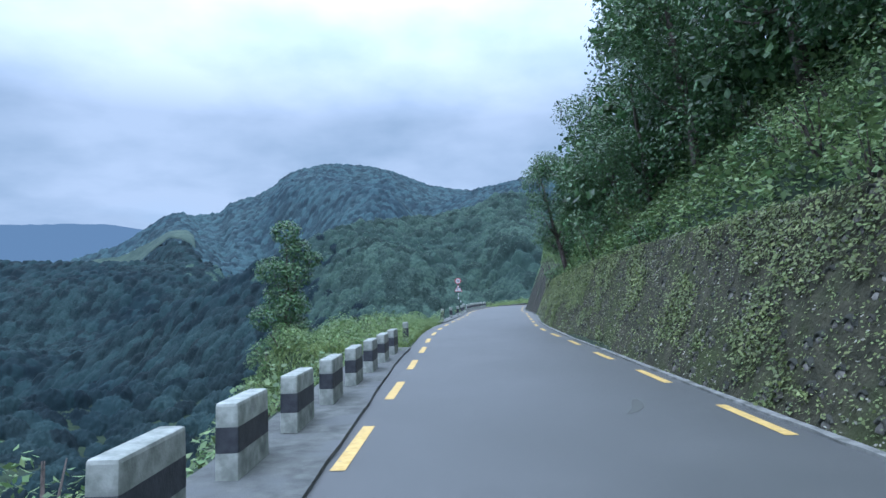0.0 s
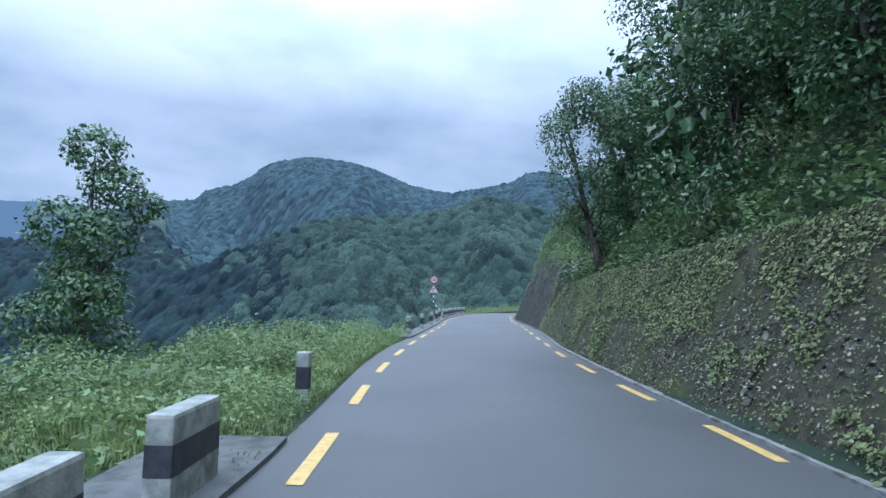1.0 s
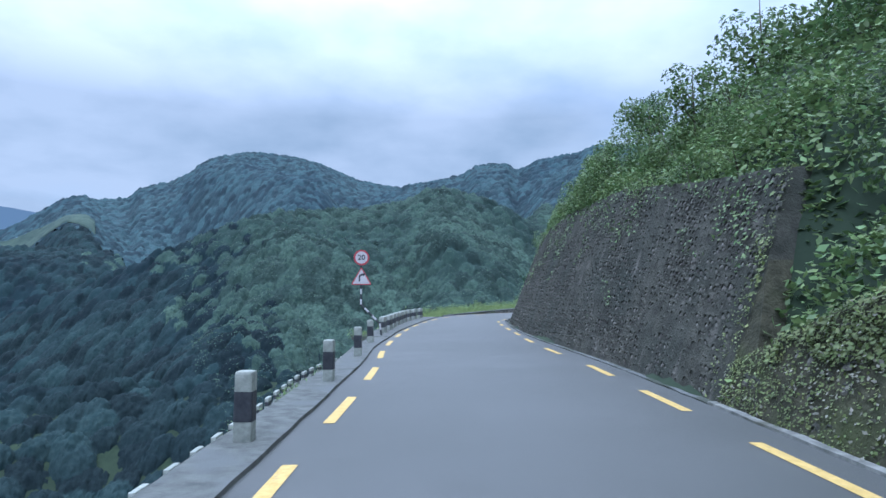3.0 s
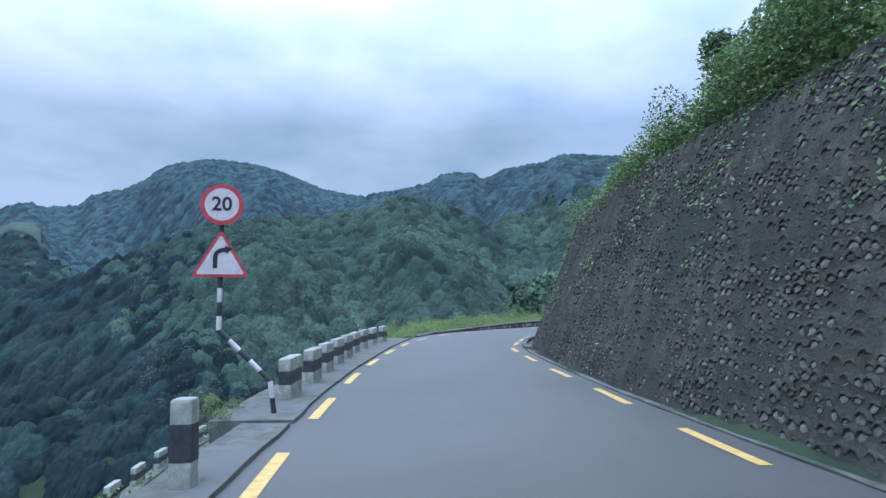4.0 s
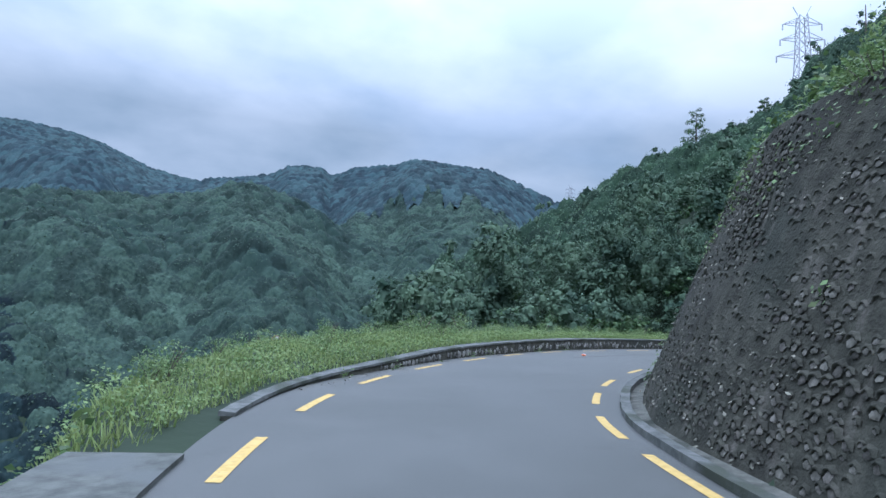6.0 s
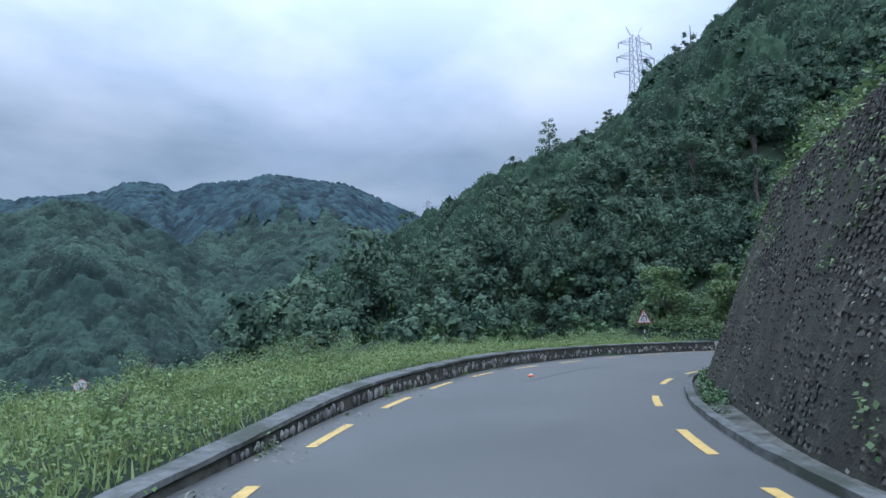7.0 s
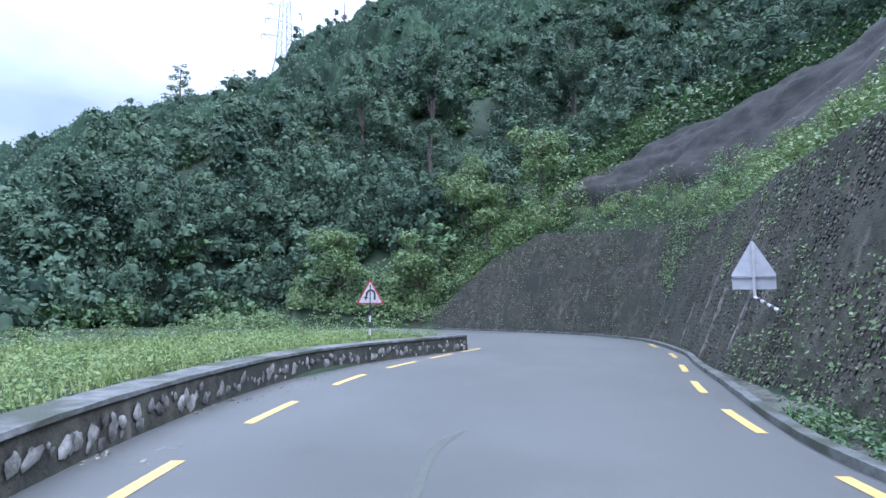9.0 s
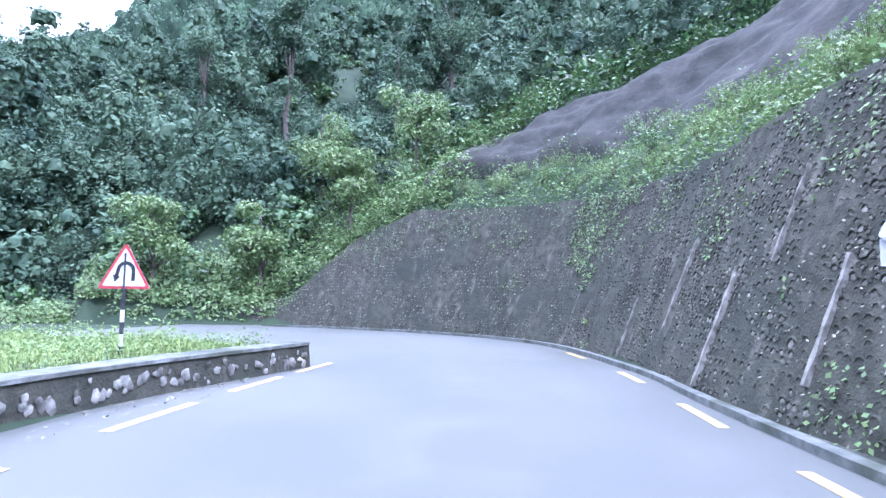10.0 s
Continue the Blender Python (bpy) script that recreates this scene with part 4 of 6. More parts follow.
# ---------------------------------------------------------------- low stone parapet on the outside of the bend
S_P0, S_P1 = left_s(6.9, 78.2), left_s(41.6, 94.9)


def parapet_height(s):
    return float(np.interp(s, [S_P0, left_s(9.1, 82.1), left_s(14, 87.1), left_s(19, 90.9), left_s(25, 94.2), S_P1], [0.06, 0.12, 0.33, 0.46, 0.52, 0.52]))


def make_parapet():
    n = 150
    vs, fs, cv, cf = [], [], [], []
    for i in range(n + 1):
        s = S_P0 + (S_P1 - S_P0) * i / n
        h = parapet_height(s)
        p, d, r = along(LEFT_EDGE, float(np.interp(s, SLEFT, np.arange(len(SLEFT)))))
        wide = float(np.interp(h, [0.06, 0.3, 0.5], [0.16, 0.34, 0.44]))
        for off, z in ((0.06, -0.1), (0.0, h - 0.05), (-wide, h - 0.05), (-wide - 0.02, -0.3)):
            e = p + r * (off + 0.012 * noise.noise(Vector((s * 2, z * 3, 0))))
            vs.append((e[0], e[1], z))
        for off, z in ((0.035, h - 0.055), (0.03, h + rng.uniform(-0.006, 0.006)), (-wide - 0.02, h + 0.01 + rng.uniform(-0.006, 0.006)), (-wide - 0.03, h - 0.055)):
            e = p + r * (off + rng.uniform(-0.008, 0.008))
            cv.append((e[0], e[1], z))
    for i in range(n):
        for k in range(3):
            fs.append((4 * i + k, 4 * i + k + 1, 4 * i + 5 + k, 4 * i + 4 + k))
        for k in range(4):
            cf.append((4 * i + k, 4 * i + (k + 1) % 4, 4 * i + 4 + (k + 1) % 4, 4 * i + 4 + k))
    fs += [(0, 1, 2, 3), (4 * n + 3, 4 * n + 2, 4 * n + 1, 4 * n)]
    cf += [(0, 1, 2, 3), (4 * n + 3, 4 * n + 2, 4 * n + 1, 4 * n)]
    ob = new("parapet", mesh_of("parapet", vs, fs, M_MORTAR))
    tagged(ob, "low dark stone parapet wall with a grey concrete coping", "parapet", kind="structure")
    part("coping", mesh_of("coping", cv, cf, M_KERB), ob, "grey concrete coping")
    meshes = [soup_mesh("stone", v * 0.1, f, M_PALE_STONE) for v, f in LUMPS]
    k = 0
    s = S_P0 + 6.0
    while s < S_P1 - 0.1:
        h = parapet_height(s)
        for _ in range(2):
            if h < 0.2 or rng.random() < 0.22:
                continue
            size = min(rng.uniform(0.03, 0.13), h * 0.3)
            z = rng.uniform(size, max(size + 0.01, h - 0.1 - size))
            p, d, r = along(LEFT_EDGE, float(np.interp(s + rng.uniform(-0.1, 0.1), SLEFT, np.arange(len(SLEFT)))))
            rot = Matrix(((d[0], 0, r[0]), (d[1], 0, r[1]), (0, 1, 0)))
            spin = Matrix.Rotation(rng.uniform(0, 6.28), 3, "Z")
            part("stone", meshes[k % 6], ob, "", Matrix.LocRotScale((p[0] + r[0] * 0.055, p[1] + r[1] * 0.055, z), (rot @ spin).to_quaternion(), (size * 10 * rng.uniform(0.6, 1.1), size * 10 * rng.uniform(0.9, 1.6), size * 4)))
            k += 1
        s += 0.22
    return ob


parapet = make_parapet()

# ---------------------------------------------------------------- lower road, litter and marks
low_l = np.array([along(LOWER, i)[0] - 2.0 * along(LOWER, i)[2] for i in range(len(LOWER))])
low_r = np.array([along(LOWER, i)[0] + 2.0 * along(LOWER, i)[2] for i in range(len(LOWER))])
tagged(new("lower_road", ribbon("lower_road", low_l, low_r, LOWER_Z, LOWER_Z, M_ASPHALT, 0, 4)), "grey asphalt of the lower road below the edge", "road", kind="structure")
tagged(new("lower_kerb", strip("lower_kerb", low_l, 0.5, lengths(low_l)[-1] - 1, -0.25, 0.12, LOWER_Z - 0.4, LOWER_Z + 0.05, M_CONCRETE, 0.7)), "pale concrete kerb of the lower road", "kerb", kind="structure")
s_low = lengths(low_l)
for k in range(24):
    p, d, r = along(low_l, float(np.interp(1.0 + 1.75 * k, s_low, np.arange(len(s_low)))))
    make_banded("guard_block", BLOCK, p[0] - 0.12 * r[0], p[1] - 0.12 * r[1], -math.atan2(d[0], d[1]), "small white and black guard block on the lower road", "guard block", "guard blocks of the lower road", LOWER_Z + 0.02, 0.8)


def make_litter():
    bm = bmesh.new()
    bmesh.ops.create_icosphere(bm, subdivisions=2, radius=0.09)
    for v in bm.verts:
        v.co = (v.co.x * 1.5, v.co.y * 0.8, max(v.co.z, -0.09) * 0.40 + 0.036)
        v.co += Vector((1, 1, 0.6)) * 0.05 * noise.noise(v.co * 14)
    e = new("litter", bm_mesh("litter", bm, material("orange_wrapper", ((0.62, 0.12, 0.03), (0.75, 0.30, 0.12)), 0.45, 12, 0.3, 40)))
    e.matrix_basis = pose(21.98, 90.07, 0.0, 0, 0, 25)
    bm = bmesh.new()
    bmesh.ops.create_icosphere(bm, subdivisions=2, radius=0.06)
    for v in bm.verts:
        v.co = (v.co.x * 1.6 + 0.05, v.co.y, v.co.z * 0.35 + 0.062)
        v.co += Vector((1, 1, 0.5)) * 0.03 * noise.noise(v.co * 25)
    part("white_scrap", bm_mesh("white_scrap", bm, M_SIGN_WHITE), e)
    tagged(e, "crumpled orange and white wrapper lying on the road", "litter")


make_litter()
M_STAIN = material("tyre_stain", ((0.058, 0.065, 0.056), (0.085, 0.094, 0.080)), 0.7, 18, coords="World")


def road_mark(points, width):
    line = smooth_line(points, 0.3)
    vs, fs = [], []
    for i in range(len(line)):
        p, d, r = along(line, i)
        w = width * (0.6 + 0.5 * abs(noise.noise(Vector((p[0] * 1.7, p[1] * 1.7, 0))))) * min(1, (i + 0.5) / 3, (len(line) - i) / 3)
        for q in (-0.5, 0.5):
            e = p + r * w * q
            vs.append((e[0], e[1], 0.004))
    for i in range(len(line) - 1):
        fs.append((2 * i, 2 * i + 1, 2 * i + 3, 2 * i + 2))
    return part("tyre_mark", mesh_of("tyre_mark", vs, fs, M_STAIN), road, "dark tyre mark")


road_mark([(20.3, 88.9), (21.9, 89.51), (23.5, 90.2), (25.3, 90.9), (27.2, 91.35), (28.2, 91.3)], 0.16)
road_mark([(3.0, 36.2), (3.15, 36.5), (3.35, 36.6)], 0.35)
road_mark([(2.2, 7.6), (2.45, 8.0), (2.6, 8.6)], 0.3)

# ---------------------------------------------------------------- plants


def unit(v):
    return v / np.maximum(np.linalg.norm(v, axis=1, keepdims=True), 1e-9)


def leaf_quads(p, normal, size, slim=0.5, jitter=0.6):
    """Leaves as diamonds (count, 4, 3): at p, about facing normal, of given lengths."""
    n = unit(normal + rng.normal(0, jitter, p.shape))
    a = unit(np.cross(n, rng.normal(0, 1, p.shape)))
    b = np.cross(n, a)
    s = np.asarray(size).reshape(-1, 1)
    w = slim * s * 0.5
    return np.stack([p - a * s * 0.5, p + b * w - a * s * 0.05 - n * s * 0.06, p + a * s * 0.5 + n * s * 0.02, p - b * w - a * s * 0.05 - n * s * 0.06], 1)


def blades(p, height, lean=0.35, width=0.012):
    """Grass blades as slim quads (count, 4, 3)."""
    n = len(p)
    a = rng.uniform(0, 2 * math.pi, n)
    side = np.stack([np.cos(a), np.sin(a), np.zeros(n)], 1)
    out = np.stack([-np.sin(a), np.cos(a), np.zeros(n)], 1)
    h = np.asarray(height).reshape(-1, 1)
    w = width * (0.6 + 0.8 * rng.random((n, 1)))
    l = out * h * rng.uniform(0.1, 2 * lean, (n, 1))
    upv = np.array([0, 0, 1.0])
    mid = p + upv * h * 0.6 + l * 0.35
    tip = p + upv * h * rng.uniform(0.75, 1.0, (n, 1)) + l
    return np.stack([p - side * w, p + side * w, mid * 0.35 + tip * 0.65 + side * w * 0.5, tip], 1)


def stuff(name, quads, mat, label, category):
    ob = new(name, quads_mesh(name, quads, mat, quads.shape[1]))
    return tagged(ob, label, category, kind="stuff")


def crown_cloud(lobes, count, size, flat=0.75, reach=(0.6, 1.06), jitter=0.45, slim=0.7):
    """Leaf sprays on the skin of several lobes (x, y, z, radius): quads facing outwards and up."""
    lobes = np.array(lobes, float)
    w = lobes[:, 3] ** 2
    k = rng.choice(len(lobes), count, p=w / w.sum())
    d = unit(rng.normal(0, 1, (count, 3)) + (0, 0, 0.25))
    rad = lobes[k, 3:4] * rng.uniform(*reach, (count, 1))
    p = lobes[k, :3] + d * rad * (1, 1, flat)
    return leaf_quads(p, d + (0, 0, 0.7), size * rng.uniform(0.6, 1.4, count), slim, jitter)


def tree_lobes(r, h, n, seed, low=0.45):
    g = np.random.default_rng(seed)
    out = []
    for _ in range(n):
        a, q = g.uniform(0, 6.28), math.sqrt(g.uniform(0, 1)) * r * 0.68
        out.append((q * math.cos(a), q * math.sin(a), h * g.uniform(low, 0.92) - 0.25 * q, r * g.uniform(0.32, 0.52)))
    return out


def make_tree(x, y, z, height, radius, leaves, size, label, mat=None, lobes=None, lean=(0, 0), seed=1, trunk=0.12, limbs=7, low=0.45, n=11):
    """A single tree: tapered trunk with limbs and a crown of leaves, as parts."""
    g = np.random.default_rng(seed)
    e = new("tree")
    e.matrix_basis = pose(x, y, z, 0, 0, 0)
    lobes = lobes or [(a + lean[0] * c / height, b + lean[1] * c / height, c, d) for a, b, c, d in tree_lobes(radius, height, n, seed, low)]
    top = Vector((lean[0], lean[1], height * 0.9))
    pts = [Vector((0, 0, -0.6)) + (top + Vector((0, 0, 0.6))) * float(u) + Vector((g.normal(0, 0.05), g.normal(0, 0.05), 0)) * (height * 0.12 * math.sin(3 * u)) for u in np.linspace(0, 1, 7)]
    vs, fs = tube(pts, [trunk * (1.15 - 0.95 * u) for u in np.linspace(0, 1, 7)], 8)
    for lx, ly, lz, lr in lobes[:limbs]:
        u = min(0.85, max(0.25, lz / height * 0.75))
        a = Vector((0, 0, -0.6)) + (top + Vector((0, 0, 0.6))) * u
        b = Vector((lx, ly, lz))
        v2, f2 = tube([a, a.lerp(b, 0.5) + Vector((0, 0, -0.08 * height * 0.3)), b], [trunk * 0.45, trunk * 0.3, trunk * 0.1], 6)
        fs += [tuple(i + len(vs) for i in f) for f in f2]
        vs += v2
    part("trunk", mesh_of("trunk", vs, fs, M_BARK, smooth=True), e)
    q = crown_cloud(lobes, int(leaves * 1.5), size * 0.9, jitter=0.7, slim=0.5)
    part("crown", quads_mesh("crown", q, mat or M_LEAF_DARK), e)
    return tagged(e, label, "tree")


def shrub_mesh(r, h, count, size, mat, seed):
    lobes = [(0.55 * r * math.cos(a), 0.55 * r * math.sin(a), h * q, r * 0.5) for a, q in zip(np.random.default_rng(seed).uniform(0, 6.28, 7), np.random.default_rng(seed + 1).uniform(0.3, 0.85, 7))]
    return quads_mesh("foliage", crown_cloud(lobes, int(count * 1.05), size * 0.88, 0.8, jitter=0.7, slim=0.46), mat)


def stems_mesh(r, h, seed):
    g = np.random.default_rng(seed)
    vs, fs = [], []
    for _ in range(6):
        a = g.uniform(0, 6.28)
        v, f = tube([(0, 0, -0.15), (0.3 * r * math.cos(a), 0.3 * r * math.sin(a), h * 0.5), (0.6 * r * math.cos(a), 0.6 * r * math.sin(a), h * 0.85)], [0.02, 0.015, 0.006], 5)
        fs += [tuple(i + len(vs) for i in q) for q in f]
        vs += v
    return mesh_of("stalk", vs, fs, M_BARK)


SHRUBS = []
for k, (r, h, c, sz, mat) in enumerate(((0.75, 0.9, 640, 0.085, M_LEAF_BRIGHT), (0.95, 1.2, 700, 0.11, M_LEAF), (0.6, 0.7, 600, 0.07, M_LEAF_BRIGHT), (0.9, 1.1, 640, 0.125, M_LEAF_DARK), (1.3, 1.6, 900, 0.14, M_LEAF_DARK))):
    SHRUBS.append((shrub_mesh(r, h, c, sz, mat, 90 + k), stems_mesh(r, h, 95 + k)))
SHRUB_LABEL = ("low bright green leafy shrub", "broad-leaved green shrub", "small bright green bush", "dark green leafy shrub", "tall dark green bush")


def shrub(kind, x, y, z, scale, where, group):
    e = new("shrub")
    e.matrix_basis = Matrix.LocRotScale((x, y, z), Euler((0, 0, rng.uniform(0, 6.28))), (scale, scale, scale * rng.uniform(0.8, 1.15)))
    part("foliage", SHRUBS[kind][0], e)
    part("stalk", SHRUBS[kind][1], e)
    return tagged(e, SHRUB_LABEL[kind] + " " + where, "shrub", group)


def offsets(line, ss, s, d):
    """Points beside a line for arrays of lengths and distances (to the right), and the right-hand ways."""
    way = np.gradient(line, axis=0)
    way = way / np.linalg.norm(way, axis=1, keepdims=True)
    p = np.stack([np.interp(s, ss, line[:, 0]), np.interp(s, ss, line[:, 1])], 1)
    t = np.stack([np.interp(s, ss, way[:, 0]), np.interp(s, ss, way[:, 1])], 1)
    t = t / np.linalg.norm(t, axis=1, keepdims=True)
    r = np.stack([t[:, 1], -t[:, 0]], 1)
    return p + r * np.asarray(d).reshape(-1, 1), r


def put_shrubs(count, s0, s1, d0, d1, side, kinds, scale, where, group):
    s, d = rng.uniform(s0, s1, count), rng.uniform(d0, d1, count)
    if side == "right":
        p, _ = offsets(WALL_FOOT, SFOOT, s, BATTER * np.interp(s, WALL_S, WALL_H) + 0.25 + d)
    else:
        p, _ = offsets(LEFT_EDGE, SLEFT, s, -d)
    z = ground_height(p)
    for n in range(count):
        shrub(int(rng.choice(kinds)), p[n, 0], p[n, 1], z[n] - 0.05, rng.uniform(*scale), where, group)


put_shrubs(22, foot_s(36, 87.5), foot_s(57, 95), 1.2, 4.2, "right", (0, 1, 3), (0.6, 1.05), "below the rock slide", "shrubs over the wall")
# verge between the first blocks and the posts
S_A, S_B = left_s(-1.1, 18), left_s(0.1, 36)
put_shrubs(32, S_A, S_B - 2, 1.0, 5.5, "left", (0, 1, 2), (0.5, 0.85), "on the grass verge", "shrubs on the verge")
put_shrubs(20, left_s(-1.2, 0), S_A + 1, 1.5, 4.5, "left", (0, 1, 3), (0.7, 1.1), "below the road edge", "shrubs below the edge")
put_shrubs(22, S_B, left_s(6, 75), 1.6, 4.2, "left", (0, 1, 3), (0.5, 0.9), "below the road edge", "shrubs below the edge")
put_shrubs(20, left_s(6.4, 77), left_s(19, 91), 2.0, 7.0, "left", (0, 1, 2), (0.4, 0.75), "on the grass verge", "shrubs on the verge")
put_shrubs(22, left_s(19, 91), left_s(41, 95), 3.5, 9.5, "left", (0, 1, 2), (0.4, 0.7), "behind the parapet", "shrubs behind the parapet")
put_shrubs(9, left_s(13, 86), left_s(24, 93.7), 4.0, 7.5, "left", (1,), (0.65, 1.0), "behind the parapet", "shrubs behind the parapet")
# on top of the walls
put_shrubs(72, foot_s(3.75, 0), S_BREAK + 5, 0.0, 5.5, "right", (0, 1, 3, 4), (0.6, 1.2), "on the slope over the wall", "shrubs over the wall")
put_shrubs(48, S_BREAK + 2, foot_s(13, 76), -0.1, 1.6, "right", (0, 1, 2), (0.5, 1.0), "on top of the tall wall", "shrubs over the wall")
put_shrubs(54, foot_s(13, 76), foot_s(59, 99), 0.0, 3.0, "right", (0, 1, 2), (0.45, 0.95), "on top of the tall wall", "shrubs over the wall")


def creepers(s0, s1, count, size, cover, mat, name, label, top_bias=0.0, seed=5, lift=0.06):
    """Leaves that hang on a wall face in patches."""
    s = rng.uniform(s0, s1, count * 3)
    h = np.interp(s, WALL_S, WALL_H)
    u = rng.random(count * 3)
    z = h * u
    patch = waves(s, z * 1.6, 5.5, seed) + 0.5 * waves(s, z * 1.6, 1.7, seed + 1)
    keep = patch + top_bias * (u - 0.5) > cover
    s, z = s[keep][:count], z[keep][:count]
    q, r = offsets(WALL_FOOT, SFOOT, s, BATTER * z)
    p = np.column_stack([q, z])
    n = unit(np.column_stack([-r, np.full(len(s), BATTER)]))
    p = p + n * rng.uniform(0.0, lift * 2, (len(s), 1))
    return stuff(name, leaf_quads(p, n + (0, 0, 0.5), size * rng.uniform(0.6, 1.4, len(s)), 0.65, 0.5), mat, label, "creeper")


creepers(0.5, S_BREAK + 0.5, 42000, 0.062, 0.2, M_CREEPER, "creeper_leaves", "small green creeper leaves on the old wall", 1.4, 5)
creepers(0.5, S_BREAK + 0.5, 44000, 0.042, -1.0, M_CREEPER, "moss_leaves", "tiny dark leaves and moss on the old wall", 0.3, 9, 0.03)
creepers(0.5, S_BREAK, 5000, 0.05, 0.0, M_DRY_LEAF, "dry_leaves", "pale dry leaves caught on the old wall", -0.8, 23, 0.05)
creepers(S_BREAK + 0.5, S_END - 2, 10000, 0.08, 0.75, M_LEAF, "hanging_creeper", "green creepers hanging from the top of the tall wall", 2.2, 15)


def rock_reach(s):
    """How far the rock slide reaches up from the wall top at length s."""
    a, b = foot_s(41, 87.7), foot_s(58.6, 98.2)
    return np.interp(s, [a - 3, a, (a + b) / 2, b, b + 2], [3.0, 24.0, 15.5, 5.4, 3.0])


def cover(name, s0, s1, d0, d1, side, count, size, mat, label, high=0.3, over_rock=False):
    """Loose ground leaves on a slope."""
    s, d = rng.uniform(s0, s1, count), d0 + (d1 - d0) * rng.random(count) ** 1.2
    if over_rock:
        d = d + rock_reach(s)
    if side == "right":
        q, _ = offsets(WALL_FOOT, SFOOT, s, BATTER * np.interp(s, WALL_S, WALL_H) + d)
    else:
        q, _ = offsets(LEFT_EDGE, SLEFT, s, -d)
    p = np.column_stack([q, np.zeros(count)])
    p[:, 2] = ground_height(p[:, :2]) + rng.random(count) ** 1.5 * high * (1 + 0.8 * waves(p[:, 0], p[:, 1], 3.0, 31))
    n = np.tile((0, 0, 1.0), (count, 1))
    return stuff(name, leaf_quads(p, n, size * rng.uniform(0.6, 1.5, count), 0.6, 0.55), mat, label, "plants")


def grass(name, s0, s1, d0, d1, count, height, label, z_over=None):
    s, d = rng.uniform(s0, s1, count), d0 + (d1 - d0) * rng.random(count)
    q, _ = offsets(LEFT_EDGE, SLEFT, s, -d)
    p = np.column_stack([q, np.zeros(count)])
    p[:, 2] = ground_height(q) - 0.03
    h = height * (0.55 + 0.45 * rng.random(count)) * (1 + 0.35 * waves(p[:, 0], p[:, 1], 2.2, 17))
    return stuff(name, blades(p, np.maximum(h, 0.05)), M_GRASS, label, "grass")


cover("fringe_plants", foot_s(3.7, -4), S_BREAK + 1, -0.25, 1.3, "right", 15000, 0.11, M_LEAF_BRIGHT, "bright green creeper fringe on top of the old wall", 0.5)
cover("slope_plants", foot_s(3.7, -8), S_BREAK + 4, 0.0, 7.0, "right", 46000, 0.135, M_LEAF, "dense green undergrowth over the old wall", 0.7)
cover("slope_plants_far", S_BREAK + 2, foot_s(59.5, 101), -0.1, 3.8, "right", 44000, 0.13, M_LEAF, "green plants along the top of the tall wall", 0.75)
cover("wall_top_plants", S_BREAK + 1, foot_s(13, 76), -0.25, 1.6, "right", 26000, 0.095, M_LEAF_BRIGHT, "bright green grassy weeds hanging over the tall wall", 0.5)
cover("bank_shrubs", S_BREAK + 12.5, S_BREAK + 18.2, -0.1, 2.2, "right", 26000, 0.085, M_LEAF, "tall green shrubs and grasses on the bank over the tall wall", 1.7)
cover("bank_shrubs", S_BREAK + 17.5, S_BREAK + 23, -0.1, 1.6, "right", 14000, 0.075, M_LEAF, "lower green shrubs and grasses over the tall wall", 1.0)
cover("verge_plants", S_A, S_B, 0.12, 6.0, "left", 76000, 0.05, M_LEAF_BRIGHT, "dense green weeds on the verge", 0.45)
cover("edge_plants", left_s(-1.2, -4), left_s(6.4, 77), 1.1, 7.0, "left", 30000, 0.12, M_LEAF, "green weeds below the road edge", 0.5)
cover("outer_verge_plants", left_s(6.5, 77.4), left_s(41.3, 95), 0.6, 8.2, "left", 62000, 0.065, M_LEAF_BRIGHT, "green weeds behind the parapet", 0.35)
grass("verge_grass", S_A - 1, S_B + 1.0, 0.08, 5.0, 40000, 0.24, "bright green grass on the road verge")
grass("outer_grass", left_s(6.3, 76.6), left_s(41.4, 95), 0.55, 8.0, 46000, 0.24, "bright green grass behind the parapet")
cover("clearing_plants", foot_s(56.8, 94.8), foot_s(60.6, 107), 0.5, 24.0, "right", 26000, 0.22, M_LEAF, "light green scrub on the clearing above the wall", 1.3)
cover("upper_slope_plants", foot_s(41, 87.7), foot_s(59.5, 100), -0.5, 14.0, "right", 26000, 0.28, M_LEAF_DARK, "dark green scrub on the slope above the rock slide", 1.6, True)
cover("high_slope_plants", S_BREAK, foot_s(13, 76), 3.0, 14.0, "right", 26000, 0.2, M_LEAF, "green scrub on the slope above the tall wall", 1.4)


def gutter_weeds(s0, s1, count):
    """Weeds and dead leaves in the silted strip between kerb and wall."""
    s = rng.uniform(s0, s1, count)
    w, _ = offsets(WALL_FOOT, SFOOT, s, np.zeros(count))
    wide = np.maximum(nearest(KERB, w)[0] - 0.25, 0.02)
    q, _ = offsets(WALL_FOOT, SFOOT, s, -wide * rng.random(count) ** 1.3)
    keep = waves(q[:, 0], q[:, 1], 2.5, 41) > -0.2
    q = q[keep]
    p = np.column_stack([q, 0.01 + 0.22 * rng.random(len(q)) ** 2])
    stuff("gutter_weeds", leaf_quads(p, np.tile((0, 0, 1.0), (len(q), 1)), 0.07 * rng.uniform(0.5, 1.6, len(q)), 0.55, 0.7), M_LEAF_DARK, "dark green weeds growing in the silted gutter", "weeds")


